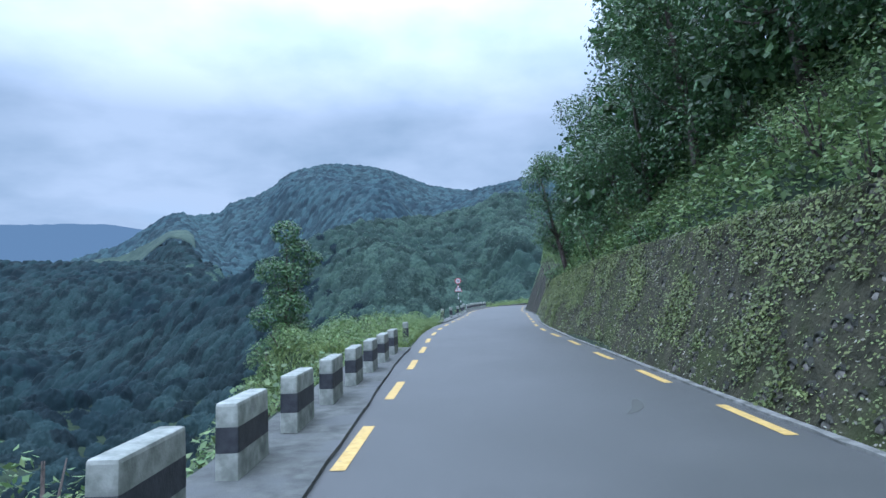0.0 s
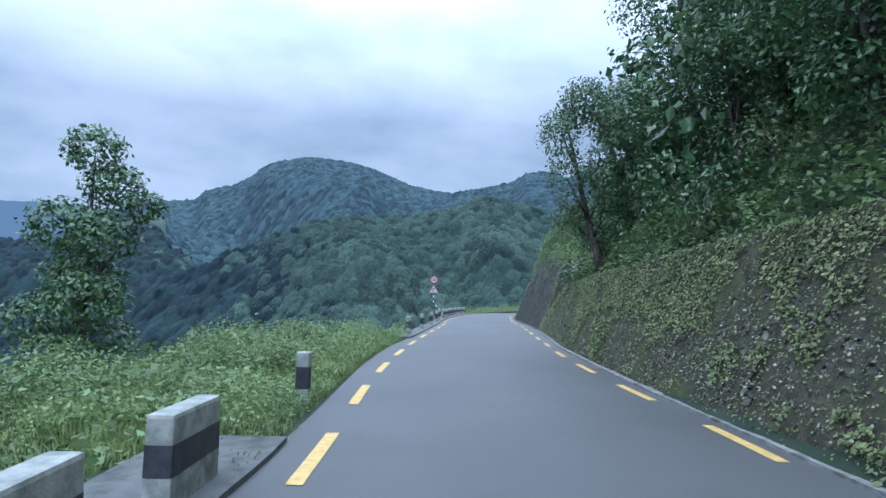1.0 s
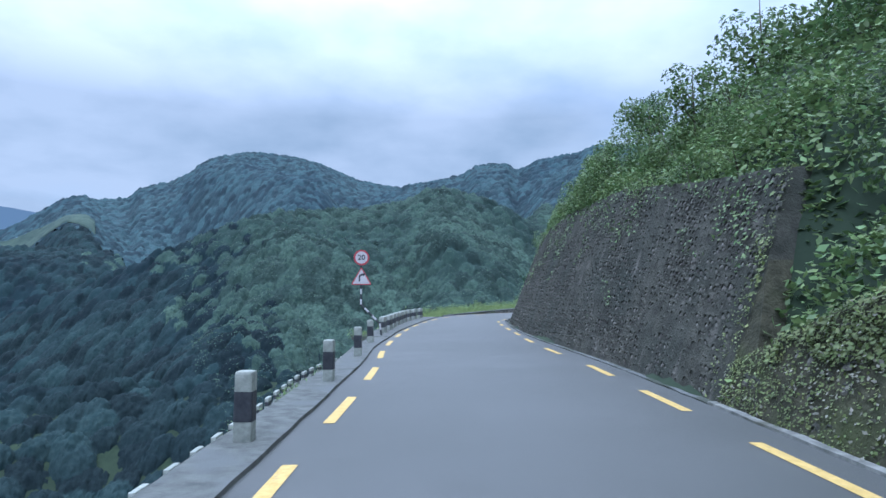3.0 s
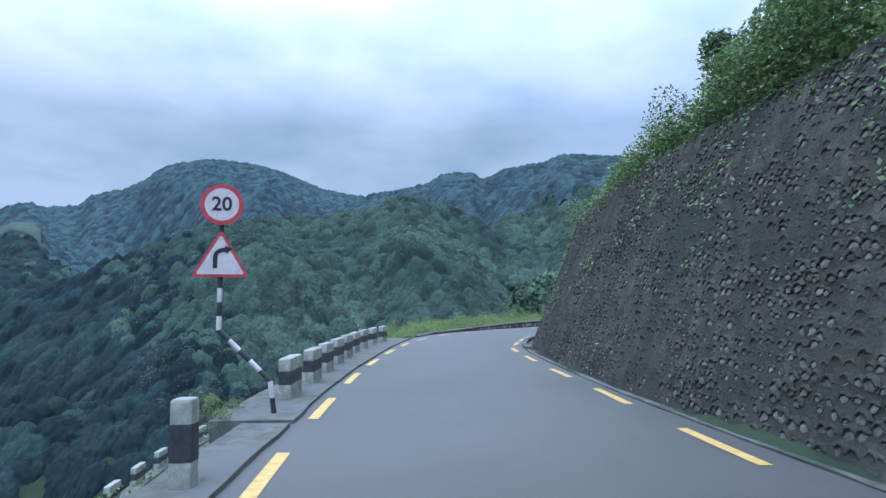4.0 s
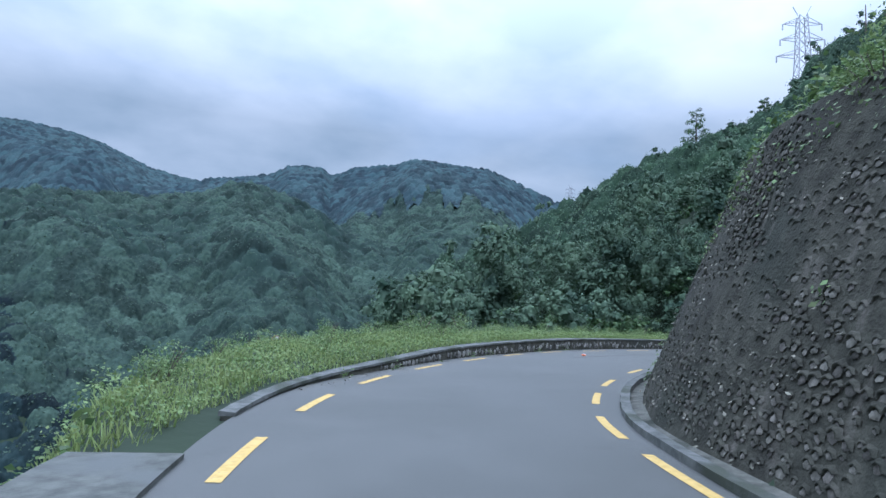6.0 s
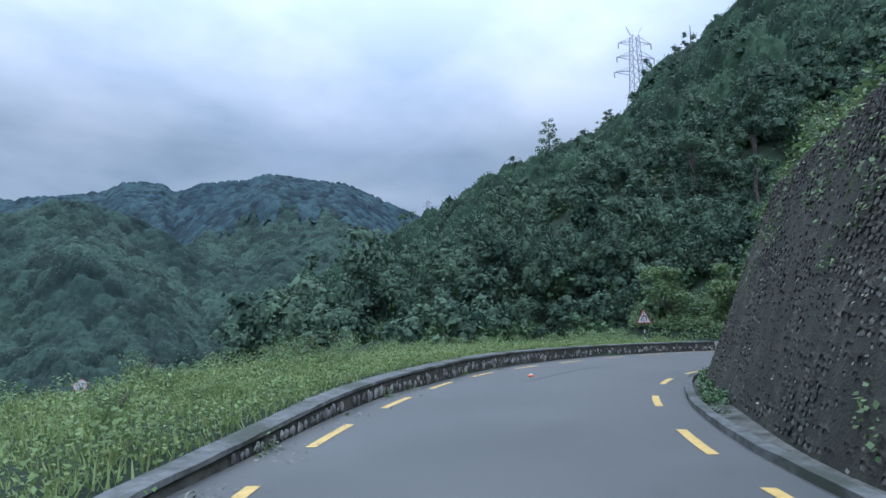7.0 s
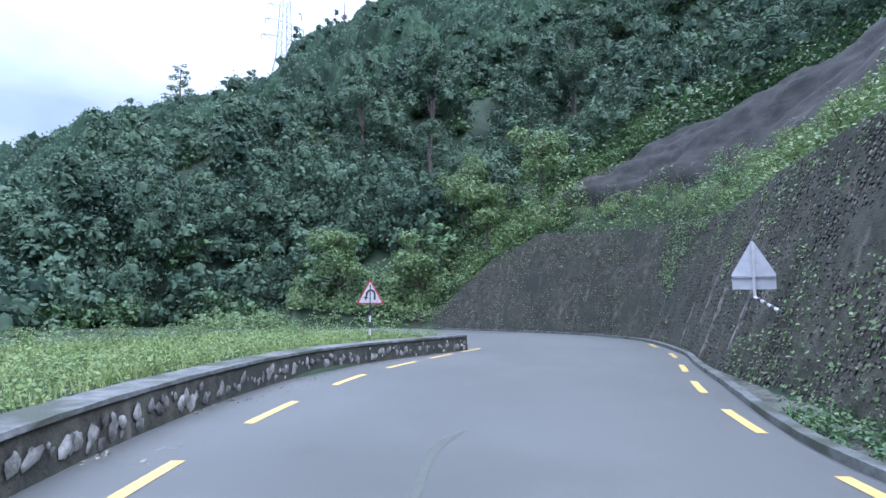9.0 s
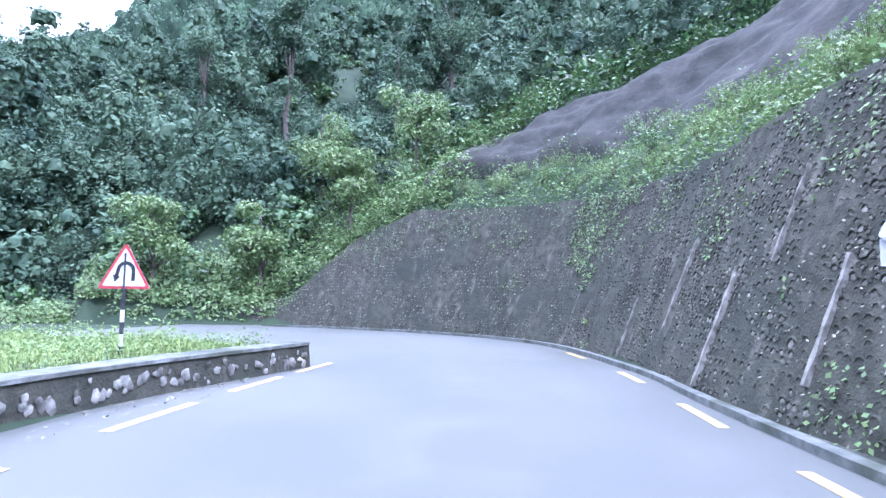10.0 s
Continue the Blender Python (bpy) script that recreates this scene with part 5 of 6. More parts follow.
gutter_weeds(foot_s(18.8, 82), foot_s(31, 86.8), 5200)
creepers(foot_s(26, 86.7), foot_s(36, 87.4), 1300, 0.075, 0.5, M_LEAF, "foot_creeper", "green weeds clinging to the foot of the tall wall", -2.4, 51)
creepers(foot_s(47.5, 88.2), foot_s(51, 89.4), 1500, 0.085, 0.3, M_LEAF, "trailing_creeper", "pale green creeper trailing down the far wall", 1.6, 57)
creepers(foot_s(8, 60.5), foot_s(40, 87.6), 1500, 0.055, 0.1, M_DRY_LEAF, "dry_leaves_tall", "pale dry leaves caught on the tall wall", -0.5, 61, 0.05)


def edge_litter(name, s0, s1, count, size, mat, wide, high, label, category):
    """Dead leaves and grit, or weeds, along the foot of the parapet."""
    q, _ = offsets(LEFT_EDGE, SLEFT, rng.uniform(s0, s1, count), 0.09 + wide * rng.random(count) ** 2.2)
    q = q[waves(q[:, 0], q[:, 1], 2.2, 71) > (-0.2 if high < 0.05 else 0.45)]
    p = np.column_stack([q, 0.006 + high * rng.random(len(q)) ** 2])
    stuff(name, leaf_quads(p, np.tile((0, 0, 1.0), (len(q), 1)), size * rng.uniform(0.4, 1.5, len(q)), 0.6, 0.25 if high < 0.05 else 0.7), mat, label, category)


edge_litter("edge_litter", left_s(8, 80.5), left_s(40, 95.3), 2600, 0.045, M_DRY_LEAF, 0.75, 0.012, "pale dead leaves and grit along the parapet foot", "litter")
edge_litter("parapet_weeds", left_s(9, 82), left_s(30, 95.7), 1500, 0.06, M_LEAF, 0.16, 0.22, "thin green weeds at the parapet foot", "weeds")
for x, y, k in ((1.35, 57.2, 0.42), (1.0, 58.3, 0.5), (1.5, 58.1, 0.35)):
    shrub(2, x, y, -0.1, k, "at the foot of the bent sign", "shrubs below the edge")

# ---------------------------------------------------------------- single trees near the road
make_tree(-6.05, 23.5, -1.0, 5.6, 1.6, 6500, 0.13, "slender broadleaf tree with open crown below the road edge", M_LEAF_DARK, seed=3, trunk=0.09,
          lobes=[(0, 0, 5.15, 0.62), (0.29, 0.2, 4.5, 0.62), (-0.54, 0.1, 3.7, 0.74), (0.43, -0.2, 3.5, 0.66), (0.97, 0, 4.1, 0.43), (-0.22, 0.3, 2.7, 0.78), (0.29, -0.4, 2.3, 0.7),
                 (-0.79, 0, 1.9, 0.7), (0.14, 0.3, 1.4, 0.78), (-0.5, -0.2, 0.7, 0.74), (0.5, 0.1, 0.5, 0.62)], limbs=11)
WALL_TREES = [  # x, y, height, radius, leaves, leaf size, lean
    (6.9, 33.6, 6.2, 1.7, 5600, 0.125, (-1.5, 0.0)), (7.3, 24.6, 5.0, 2.0, 5200, 0.13, (-0.6, 0)), (7.1, 20.4, 4.8, 1.9, 5000, 0.13, (-0.5, 0)), (7.4, 29.0, 4.4, 1.8, 5000, 0.13, (-0.6, 0)),
    (7.5, 31.0, 5.2, 1.9, 6000, 0.135, (-1.0, 0.0)), (7.7, 27.0, 6.6, 2.3, 6300, 0.15, (-0.8, 0.3)), (8.6, 22.0, 9.0, 2.6, 7800, 0.158, (-0.5, 0)),
    (7.6, 17.5, 7.5, 2.7, 6900, 0.15, (-1.0, 0)), (8.4, 13.5, 10.0, 3.2, 7800, 0.158, (-1.0, 0)), (10.5, 10.0, 11.5, 3.8, 6900, 0.173, (-1.2, 0)),
    (7.6, 9.5, 6.5, 2.3, 5400, 0.135, (-0.6, 0)), (11.0, 18.5, 12.5, 3.8, 6900, 0.18, (-1, 0)), (11.2, 25.0, 10.0, 3.3, 5700, 0.18, (-1, 0)),
    (10.5, 4.0, 11, 3.8, 5400, 0.18, (0, 0)), (8.4, 34.2, 5.0, 1.7, 4800, 0.143, (-1.4, 0)),
    (8.0, 4.5, 6, 2.4, 3900, 0.135, (0, 0)), (11.5, 30.5, 8.0, 2.8, 4500, 0.165, (-1, 0)),
]
for n, (x, y, h, r, c, sz, lean) in enumerate(WALL_TREES):
    z = float(ground_height(np.array([[x, y]]))[0])
    make_tree(x, y, z, h, r, c, sz, "leafy dark green tree leaning out over the old wall", seed=30 + n, lean=lean, trunk=0.09 + 0.007 * h, low=0.12, n=18)
for n, (x, y, h, r) in enumerate(((13.6, 48.5, 3.6, 1.0), (17.0, 52.0, 4.6, 1.3), (11.9, 61.5, 2.6, 0.9), (13.5, 58.5, 3.4, 1.1), (15.5, 47.0, 3.6, 1.2))):
    z = float(ground_height(np.array([[x, y]]))[0])
    make_tree(x, y, z, h, r, 1900, 0.13, "small dark tree standing on the grassy slope", seed=60 + n, trunk=0.06)
for n, (x, y, h, r) in enumerate(((10.5, 50.5, 2.4, 1.1), (10.9, 54.0, 2.6, 1.2), (10.9, 57.5, 2.4, 1.1), (12.6, 50.5, 2.8, 1.2))):
    z = float(ground_height(np.array([[x, y]]))[0])
    make_tree(x, y, z - 0.2, h, r, 1300, 0.15, "small bushy tree on the slope above the tall wall", M_LEAF, seed=50 + n, trunk=0.05, low=0.1, n=14)
for n, (x, y, h, r) in enumerate(((62, 104, 5.5, 2.0), (64.5, 99.5, 6.0, 2.3), (68, 96, 7.0, 2.6), (61.5, 110, 6.0, 2.2), (70, 103, 8.0, 2.8))):
    z = float(ground_height(np.array([[x, y]]))[0])
    make_tree(x, y, z, h, r, 2200, 0.28, "broadleaf tree at the forest edge above the bend", M_LEAF, seed=70 + n, trunk=0.12)

for n, (th, r, h, w) in enumerate(((62.5, 74, 21, 2.6), (57.5, 80, 15, 3.4), (70.5, 76, 13, 3.4), (75.5, 82, 15, 3.6))):
    p = CENTRE + r * np.array([math.sin(radians(th)), math.cos(radians(th))])
    make_tree(p[0], p[1], float(exact_height(np.array([p]))[0]), h, w, 3000, 0.36, "tall broad forest tree clad in creepers", M_CROWN, seed=80 + n, trunk=0.25, low=0.12, n=18)

# ---------------------------------------------------------------- rock slide above the far wall


def make_rock():
    s0, s1 = foot_s(41, 87.7), foot_s(58.6, 98.2)
    n, m = 110, 26
    vs, fs = [], []
    for i in range(n + 1):
        s = s0 + (s1 - s0) * i / n
        h = float(np.interp(s, WALL_S, WALL_H))
        low = float(np.interp(s, [s0, s1], [3.2, 2.4]))
        up = float(rock_reach(s))
        for k in range(m + 1):
            d = BATTER * h + low + (up - low) * k / m
            p, _ = offsets(WALL_FOOT, SFOOT, np.array([s]), [d])
            vs.append((p[0, 0], p[0, 1], 0.0))
    z = ground_height(np.array(vs)[:, :2])
    out = []
    for c, ((x, y, _), g) in enumerate(zip(vs, z)):
        i, k = divmod(c, m + 1)
        edge = min(i / 8, (n - i) / 8, k / 3, (m - k) / 3, 1.0)
        q = Vector((x, y, g))
        out.append(q + Vector((-0.3, 0.45, 0.6)) * (1.0 * noise.noise(q * 0.2) + 0.45 * noise.noise(q * 0.6) + 0.16 * noise.noise(q * 1.9)) * edge + Vector((0, 0, -0.5 + 1.15 * edge)))
    for i in range(n):
        for k in range(m):
            a, b = i * (m + 1) + k, (i + 1) * (m + 1) + k
            fs.append((a, b, b + 1, a + 1))
    ob = new("rock_face", mesh_of("rock_face", out, fs, M_ROCK, smooth=True))
    tagged(ob, "bare dark brown rock slide above the retaining wall", "rock", kind="structure")


make_rock()

# ---------------------------------------------------------------- forest on the hills


def visible_spots(th0, th1, r0, r1, step0, slack, height):
    """Places on the hills that can be seen from the road, spaced as step0 says, as x, y."""
    r = [r0]
    while r[-1] < r1:
        r.append(r[-1] + max(2.0, r[-1] * 0.012))
    r, th = np.array(r), np.arange(th0, th1, 0.35)
    tt, rr = np.meshgrid(th, r, indexing="ij")
    xy = CENTRE + np.stack([rr * np.sin(np.radians(tt)), rr * np.cos(np.radians(tt))], -1).reshape(-1, 2)
    z = height(xy).reshape(rr.shape)
    e = np.degrees(np.arctan2(z - EYE_LEVEL, rr))
    seen = e > np.maximum.accumulate(e, axis=1) - slack
    area = np.gradient(r)[None] * rr * radians(0.35)
    count = rng.poisson(area / step0(rr) ** 2) * seen
    k = np.repeat(np.arange(count.size), count.ravel())
    a = np.radians(tt.ravel()[k] + rng.uniform(-0.18, 0.18, len(k)))
    d = rr.ravel()[k] * (1 + 0.006 * rng.uniform(-1, 1, len(k)))
    return CENTRE + np.stack([d * np.sin(a), d * np.cos(a)], 1)


def clear_of_road(xy, left=9.0, right=6.0):
    dl, _, sl = nearest(GROUND_LEFT, xy)
    dr, wr, sr = nearest(GROUND_RIGHT, xy)
    dw, _, _ = nearest(LOWER, xy)
    on_road = (sl > 0) & (sr < 0) & (np.minimum(dl, dr) < 14)
    return ~on_road & (np.where(sr > 0, dr, 99) > right) & (np.where(sl < 0, dl, 99) > left) & (np.minimum(dl, dr) > 5) & (dw > 5)


def on_rock(xy):
    d, w, _ = nearest(WALL_FOOT, xy)
    s = np.interp(w, np.arange(len(SFOOT)), SFOOT)
    return (s > foot_s(40, 87.7)) & (s < foot_s(58.4, 98)) & (d < rock_reach(s) + 4.0)


def lobe_mesh(lobe, segs, rings, seed, low):
    """A lumpy rounded body round a lobe (x, y, z, radius), from the top down to the share low of its height."""
    x0, y0, z0, r0 = lobe
    vs, fs = [(x0, y0, z0 + r0 * 0.85 * (1 + 0.2 * noise.noise(Vector((seed, 3, 1)))))], []
    for i in range(1, rings + 1):
        a = math.acos(low) * i / rings if low < 1 else 0
        for k in range(segs):
            b = 2 * math.pi * (k + 0.5 * (i % 2)) / segs
            v = Vector((math.sin(a) * math.cos(b), math.sin(a) * math.sin(b), math.cos(a)))
            q = r0 * (1 + 0.42 * noise.noise(v * 1.7 + Vector((seed * 1.7, seed * 0.9, 0))))
            vs.append((x0 + v.x * q, y0 + v.y * q, z0 + v.z * q * 0.85))
    for k in range(segs):
        fs.append((0, 1 + k, 1 + (k + 1) % segs))
    for i in range(rings - 1):
        for k in range(segs):
            a, b = 1 + i * segs + k, 1 + i * segs + (k + 1) % segs
            fs += [(a, a + segs, b), (b, a + segs, b + segs)]
    return np.array(vs), np.array(fs)


def forest_mesh(name, quads, v, f, mat):
    """One mesh of loose flat leaf quads and smooth crown bodies."""
    me = bpy.data.meshes.new(name)
    n, k = len(quads) * 4, len(quads)
    me.vertices.add(n + len(v))
    me.vertices.foreach_set("co", np.concatenate([quads.reshape(-1, 3), v]).astype(np.float32).ravel())
    me.loops.add(n + f.size)
    me.loops.foreach_set("vertex_index", np.concatenate([np.arange(n), f.ravel() + n]).astype(np.int32))
    me.polygons.add(k + len(f))
    me.polygons.foreach_set("loop_start", np.concatenate([np.arange(0, n, 4), n + np.arange(0, f.size, 3)]).astype(np.int32))
    me.polygons.foreach_set("loop_total", np.concatenate([np.full(k, 4), np.full(len(f), 3)]).astype(np.int32))
    me.polygons.foreach_set("use_smooth", np.concatenate([np.zeros(k, bool), np.ones(len(f), bool)]))
    me.materials.append(mat)
    me.update(calc_edges=True)
    return me


def plant_forest(name, xy, protos, radius, mat, label, sink=0.12, rise=(0.8, 1.25), height=ridge_height):
    """One mesh of many crowns: each a turned, scaled copy of one of the crown shapes, of unit radius."""
    z = height(xy)
    quads, bodies, faces, count = [], [], [], 0
    pick = rng.integers(0, len(protos), len(xy))
    for k, (leaves, bv, bf) in enumerate(protos):
        q = np.nonzero(pick == k)[0]
        a, s = rng.uniform(0, 6.28, len(q)), radius * rng.uniform(0.6, 1.35, len(q))
        up = s * rng.uniform(*rise, len(q))
        c, sn = np.cos(a)[:, None], np.sin(a)[:, None]

        def placed(v):
            x = (v[None, :, 0] * c - v[None, :, 1] * sn) * s[:, None] + xy[q, 0][:, None]
            y = (v[None, :, 0] * sn + v[None, :, 1] * c) * s[:, None] + xy[q, 1][:, None]
            return np.stack([x, y, v[None, :, 2] * up[:, None] + (z[q] - sink * s)[:, None]], -1)

        quads.append(placed(leaves.reshape(-1, 3)).reshape(-1, 4, 3))
        bodies.append(placed(bv).reshape(-1, 3))
        faces.append((bf[None] + (np.arange(len(q)) * len(bv))[:, None, None]).reshape(-1, 3) + count)
        count += len(q) * len(bv)
    ob = new(name, forest_mesh(name, np.concatenate(quads), np.concatenate(bodies), np.concatenate(faces), mat))
    return tagged(ob, label, "forest", kind="stuff")


def leafy_proto(count, size, seed, tall=1.0, lobes_n=8, low=0.25, inner=100, inner_size=0.28, fill=0.42):
    """A crown of unit radius: a skin of leaf sprays over lobes, larger sprays inside and a small body in each lobe."""
    lobes = [(x, y, z * tall, r) for x, y, z, r in tree_lobes(1.0, 2.2, lobes_n, seed, low)]
    lobes.append((0, 0, 0.9 * tall, 0.6))
    bv, bf, n = [], [], 0
    for k, (x, y, z, r) in enumerate(lobes):
        v, f = lobe_mesh((x, y, z, r * fill), 5, 2, seed + k, -0.6)
        bv.append(v)
        bf.append(f + n)
        n += len(v)
    inside = [(x, y, z, r * 0.74) for x, y, z, r in lobes]
    leaves = np.concatenate([crown_cloud(inside, inner, inner_size, 0.8), crown_cloud(lobes, count, size, 0.8)])
    return leaves, np.concatenate(bv), np.concatenate(bf)


def split(xy, r):
    d = np.hypot(*(xy - CENTRE).T)
    return xy[d < r], xy[d >= r]


# thicket between and behind those trees
def thicket():
    g = [(x, y) for x in np.arange(8.2, 15.5, 2.1) for y in np.arange(0.0, 33.0, 2.3)]
    xy = np.array(g) + rng.uniform(-0.8, 0.8, (len(g), 2))
    plant_forest("slope_thicket", xy, [leafy_proto(520, 0.085, 400 + k, (1.0, 1.5, 1.2, 1.8)[k], 9, 0.15, 150, 0.17, 0.2) for k in range(4)], 2.2, M_LEAF_DARK, "dense dark thicket on the slope over the old wall", 0.2, (0.9, 1.5), exact_height)


thicket()

xy = visible_spots(14, 106, 46, 330, lambda r: 3.9 + r * 0.006, 6, exact_height)
xy = xy[(clear_of_road(xy, 19, 12) | ((xy[:, 1] > 104) & clear_of_road(xy, 14, 6))) & ~on_rock(xy)]
reach = np.minimum(nearest(LEFT_EDGE, xy)[0], nearest(WALL_FOOT, xy)[0])
edge, mid, xy = xy[reach < 22], xy[(reach >= 22) & (reach < 42)], xy[reach >= 42]
close, back = split(xy, 125)
plant_forest("edge_forest", edge, [leafy_proto(1500, 0.066, 190 + k, (1.0, 1.25, 0.9, 1.5)[k], 12, 0.2, 300, 0.13) for k in range(4)], 2.9, M_CROWN, "dense broadleaf trees at the edge of the forest", 0.25, (0.9, 1.3), exact_height)
plant_forest("edge_forest", mid, [leafy_proto(640, 0.105, 180 + k, (1.0, 1.25, 0.9, 1.5)[k], 10, 0.25, 200, 0.2) for k in range(4)], 3.0, M_CROWN, "dense dark green trees behind the forest edge", 0.25, (0.9, 1.3), exact_height)
plant_forest("near_forest", close, [leafy_proto(380, 0.11, 200 + k, (1.0, 1.25, 0.9, 1.5)[k], 7, 0.25, 90, 0.22, 0.55) for k in range(4)], 3.1, M_CROWN, "dense dark green broadleaf forest on the near hillside", 0.25, (0.9, 1.3), exact_height)
hill_trees = back
xy = visible_spots(14, 106, 40, 125, lambda r: 4.0 + 0 * r, 6, exact_height)
xy = xy[(clear_of_road(xy, 13, 9) | ((xy[:, 1] > 101) & clear_of_road(xy, 12, 3))) & ~on_rock(xy)]
plant_forest("understory", xy, [leafy_proto(75, 0.20, 260 + k, 0.7, 4, 0.1, 18, 0.4) for k in range(4)], 1.7, M_LEAF_DARK, "dark green undergrowth between the forest trees", 0.2, (0.7, 1.2), exact_height)


xy = np.column_stack([rng.uniform(58, 84, 240), rng.uniform(104, 136, 240)])
xy = xy[clear_of_road(xy, 10, 2.5)]
plant_forest("understory", xy, [leafy_proto(130, 0.15, 270 + k, 0.9, 6, 0.1, 60, 0.25) for k in range(4)], 1.9, M_CROWN, "leafy bushes on the slope inside the bend", 0.2, (0.7, 1.2), exact_height)


xy = np.column_stack([rng.uniform(24, 100, 340), rng.uniform(118, 165, 340)])
far_off = np.minimum(np.minimum(nearest(GROUND_LEFT, xy)[0], nearest(GROUND_RIGHT, xy)[0]), nearest(LOWER, xy)[0])
xy = xy[far_off > 4.5]
plant_forest("understory", xy, [leafy_proto(120, 0.15, 340 + k, 1.1, 5, 0.1, 36, 0.28, 0.5) for k in range(4)], 2.2, M_CROWN, "leafy young trees filling the slope beyond the hairpin", 0.2, (0.8, 1.3), exact_height)


# bank inside the hairpin, past the end of the wall
s_h = s_at(GROUND_RIGHT, SGR, xy=(60.4, 104))
xy, _ = offsets(GROUND_RIGHT, SGR, rng.uniform(s_h, SGR[-1], 150), rng.uniform(1.6, 13, 150))
plant_forest("understory", xy, [leafy_proto(190, 0.13, 280 + k, 0.8, 6, 0.1, 50, 0.26) for k in range(4)], 1.5, M_LEAF_DARK, "leafy bushes on the bank inside the hairpin", 0.15, (0.7, 1.1), exact_height)
xy, _ = offsets(GROUND_RIGHT, SGR, rng.uniform(s_h + 4, SGR[-1], 34), rng.uniform(5, 15, 34))
plant_forest("edge_forest", xy, [leafy_proto(900, 0.085, 290 + k, 1.2, 11, 0.2, 220, 0.16) for k in range(3)], 2.6, M_CROWN, "broadleaf trees on the bank inside the hairpin", 0.2, (0.9, 1.3), exact_height)


xy = np.column_stack([60.2 + 5.0 * rng.random(13000) ** 1.3, rng.uniform(102.5, 119, 13000)])
xy[:, 0] -= np.clip(xy[:, 1] - 112, 0, 9) * 0.45
q = np.column_stack([xy, exact_height(xy) + 0.05 + rng.random(13000) ** 1.4 * (0.8 + 0.5 * waves(xy[:, 0], xy[:, 1], 2.5, 33))])
stuff("bank_plants", leaf_quads(q, np.tile((-0.5, -0.2, 0.8), (13000, 1)), 0.2 * rng.uniform(0.6, 1.5, 13000), 0.6, 0.5), M_LEAF, "green scrub on the bank inside the hairpin", "plants")


def crown_field(x, y, cell, seed):
    """Rounded crowns side by side, one in each cell of a jittered grid: the height of the tallest at each point (0 to 1), and its tone."""
    table = np.random.default_rng(seed).random((5, 4096))
    ix, iy = np.floor(x / cell).astype(np.int64), np.floor(y / cell).astype(np.int64)
    best, tone = np.zeros(x.shape), np.full(x.shape, 0.3)
    for dx in (-1, 0, 1):
        for dy in (-1, 0, 1):
            cx, cy = ix + dx, iy + dy
            k = ((cx * 73856093) ^ (cy * 19349663)) & 4095
            px, py = (cx + 0.1 + 0.8 * table[0, k]) * cell, (cy + 0.1 + 0.8 * table[1, k]) * cell
            reach = cell * (0.5 + 0.4 * table[2, k])
            q = np.clip(1 - ((x - px) ** 2 + (y - py) ** 2) / reach**2, 0, 1)
            d = (0.45 * np.sqrt(q) + 0.55 * q) * (0.55 + 0.45 * table[3, k])
            hit = d > best
            best[hit], tone[hit] = d[hit], table[4, k][hit]
    return best, tone


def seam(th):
    """How far the valley's own canopy reaches; beyond it the far one, painted with haze, begins."""
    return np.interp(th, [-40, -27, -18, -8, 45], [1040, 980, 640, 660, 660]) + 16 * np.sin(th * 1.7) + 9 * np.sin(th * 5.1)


def shade_edge(r):
    """The heading at which the painted shade of the deep valley gives way to the lighter slope."""
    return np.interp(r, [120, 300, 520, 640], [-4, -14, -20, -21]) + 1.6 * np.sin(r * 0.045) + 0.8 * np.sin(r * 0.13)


def in_fields(th, r):
    return (th > -33.2) & (th < -24.8) & (r > np.interp(th, [-33, -29, -25], [1105, 1025, 925])) & (r < np.interp(th, [-33, -29, -25], [1150, 1105, 985]))


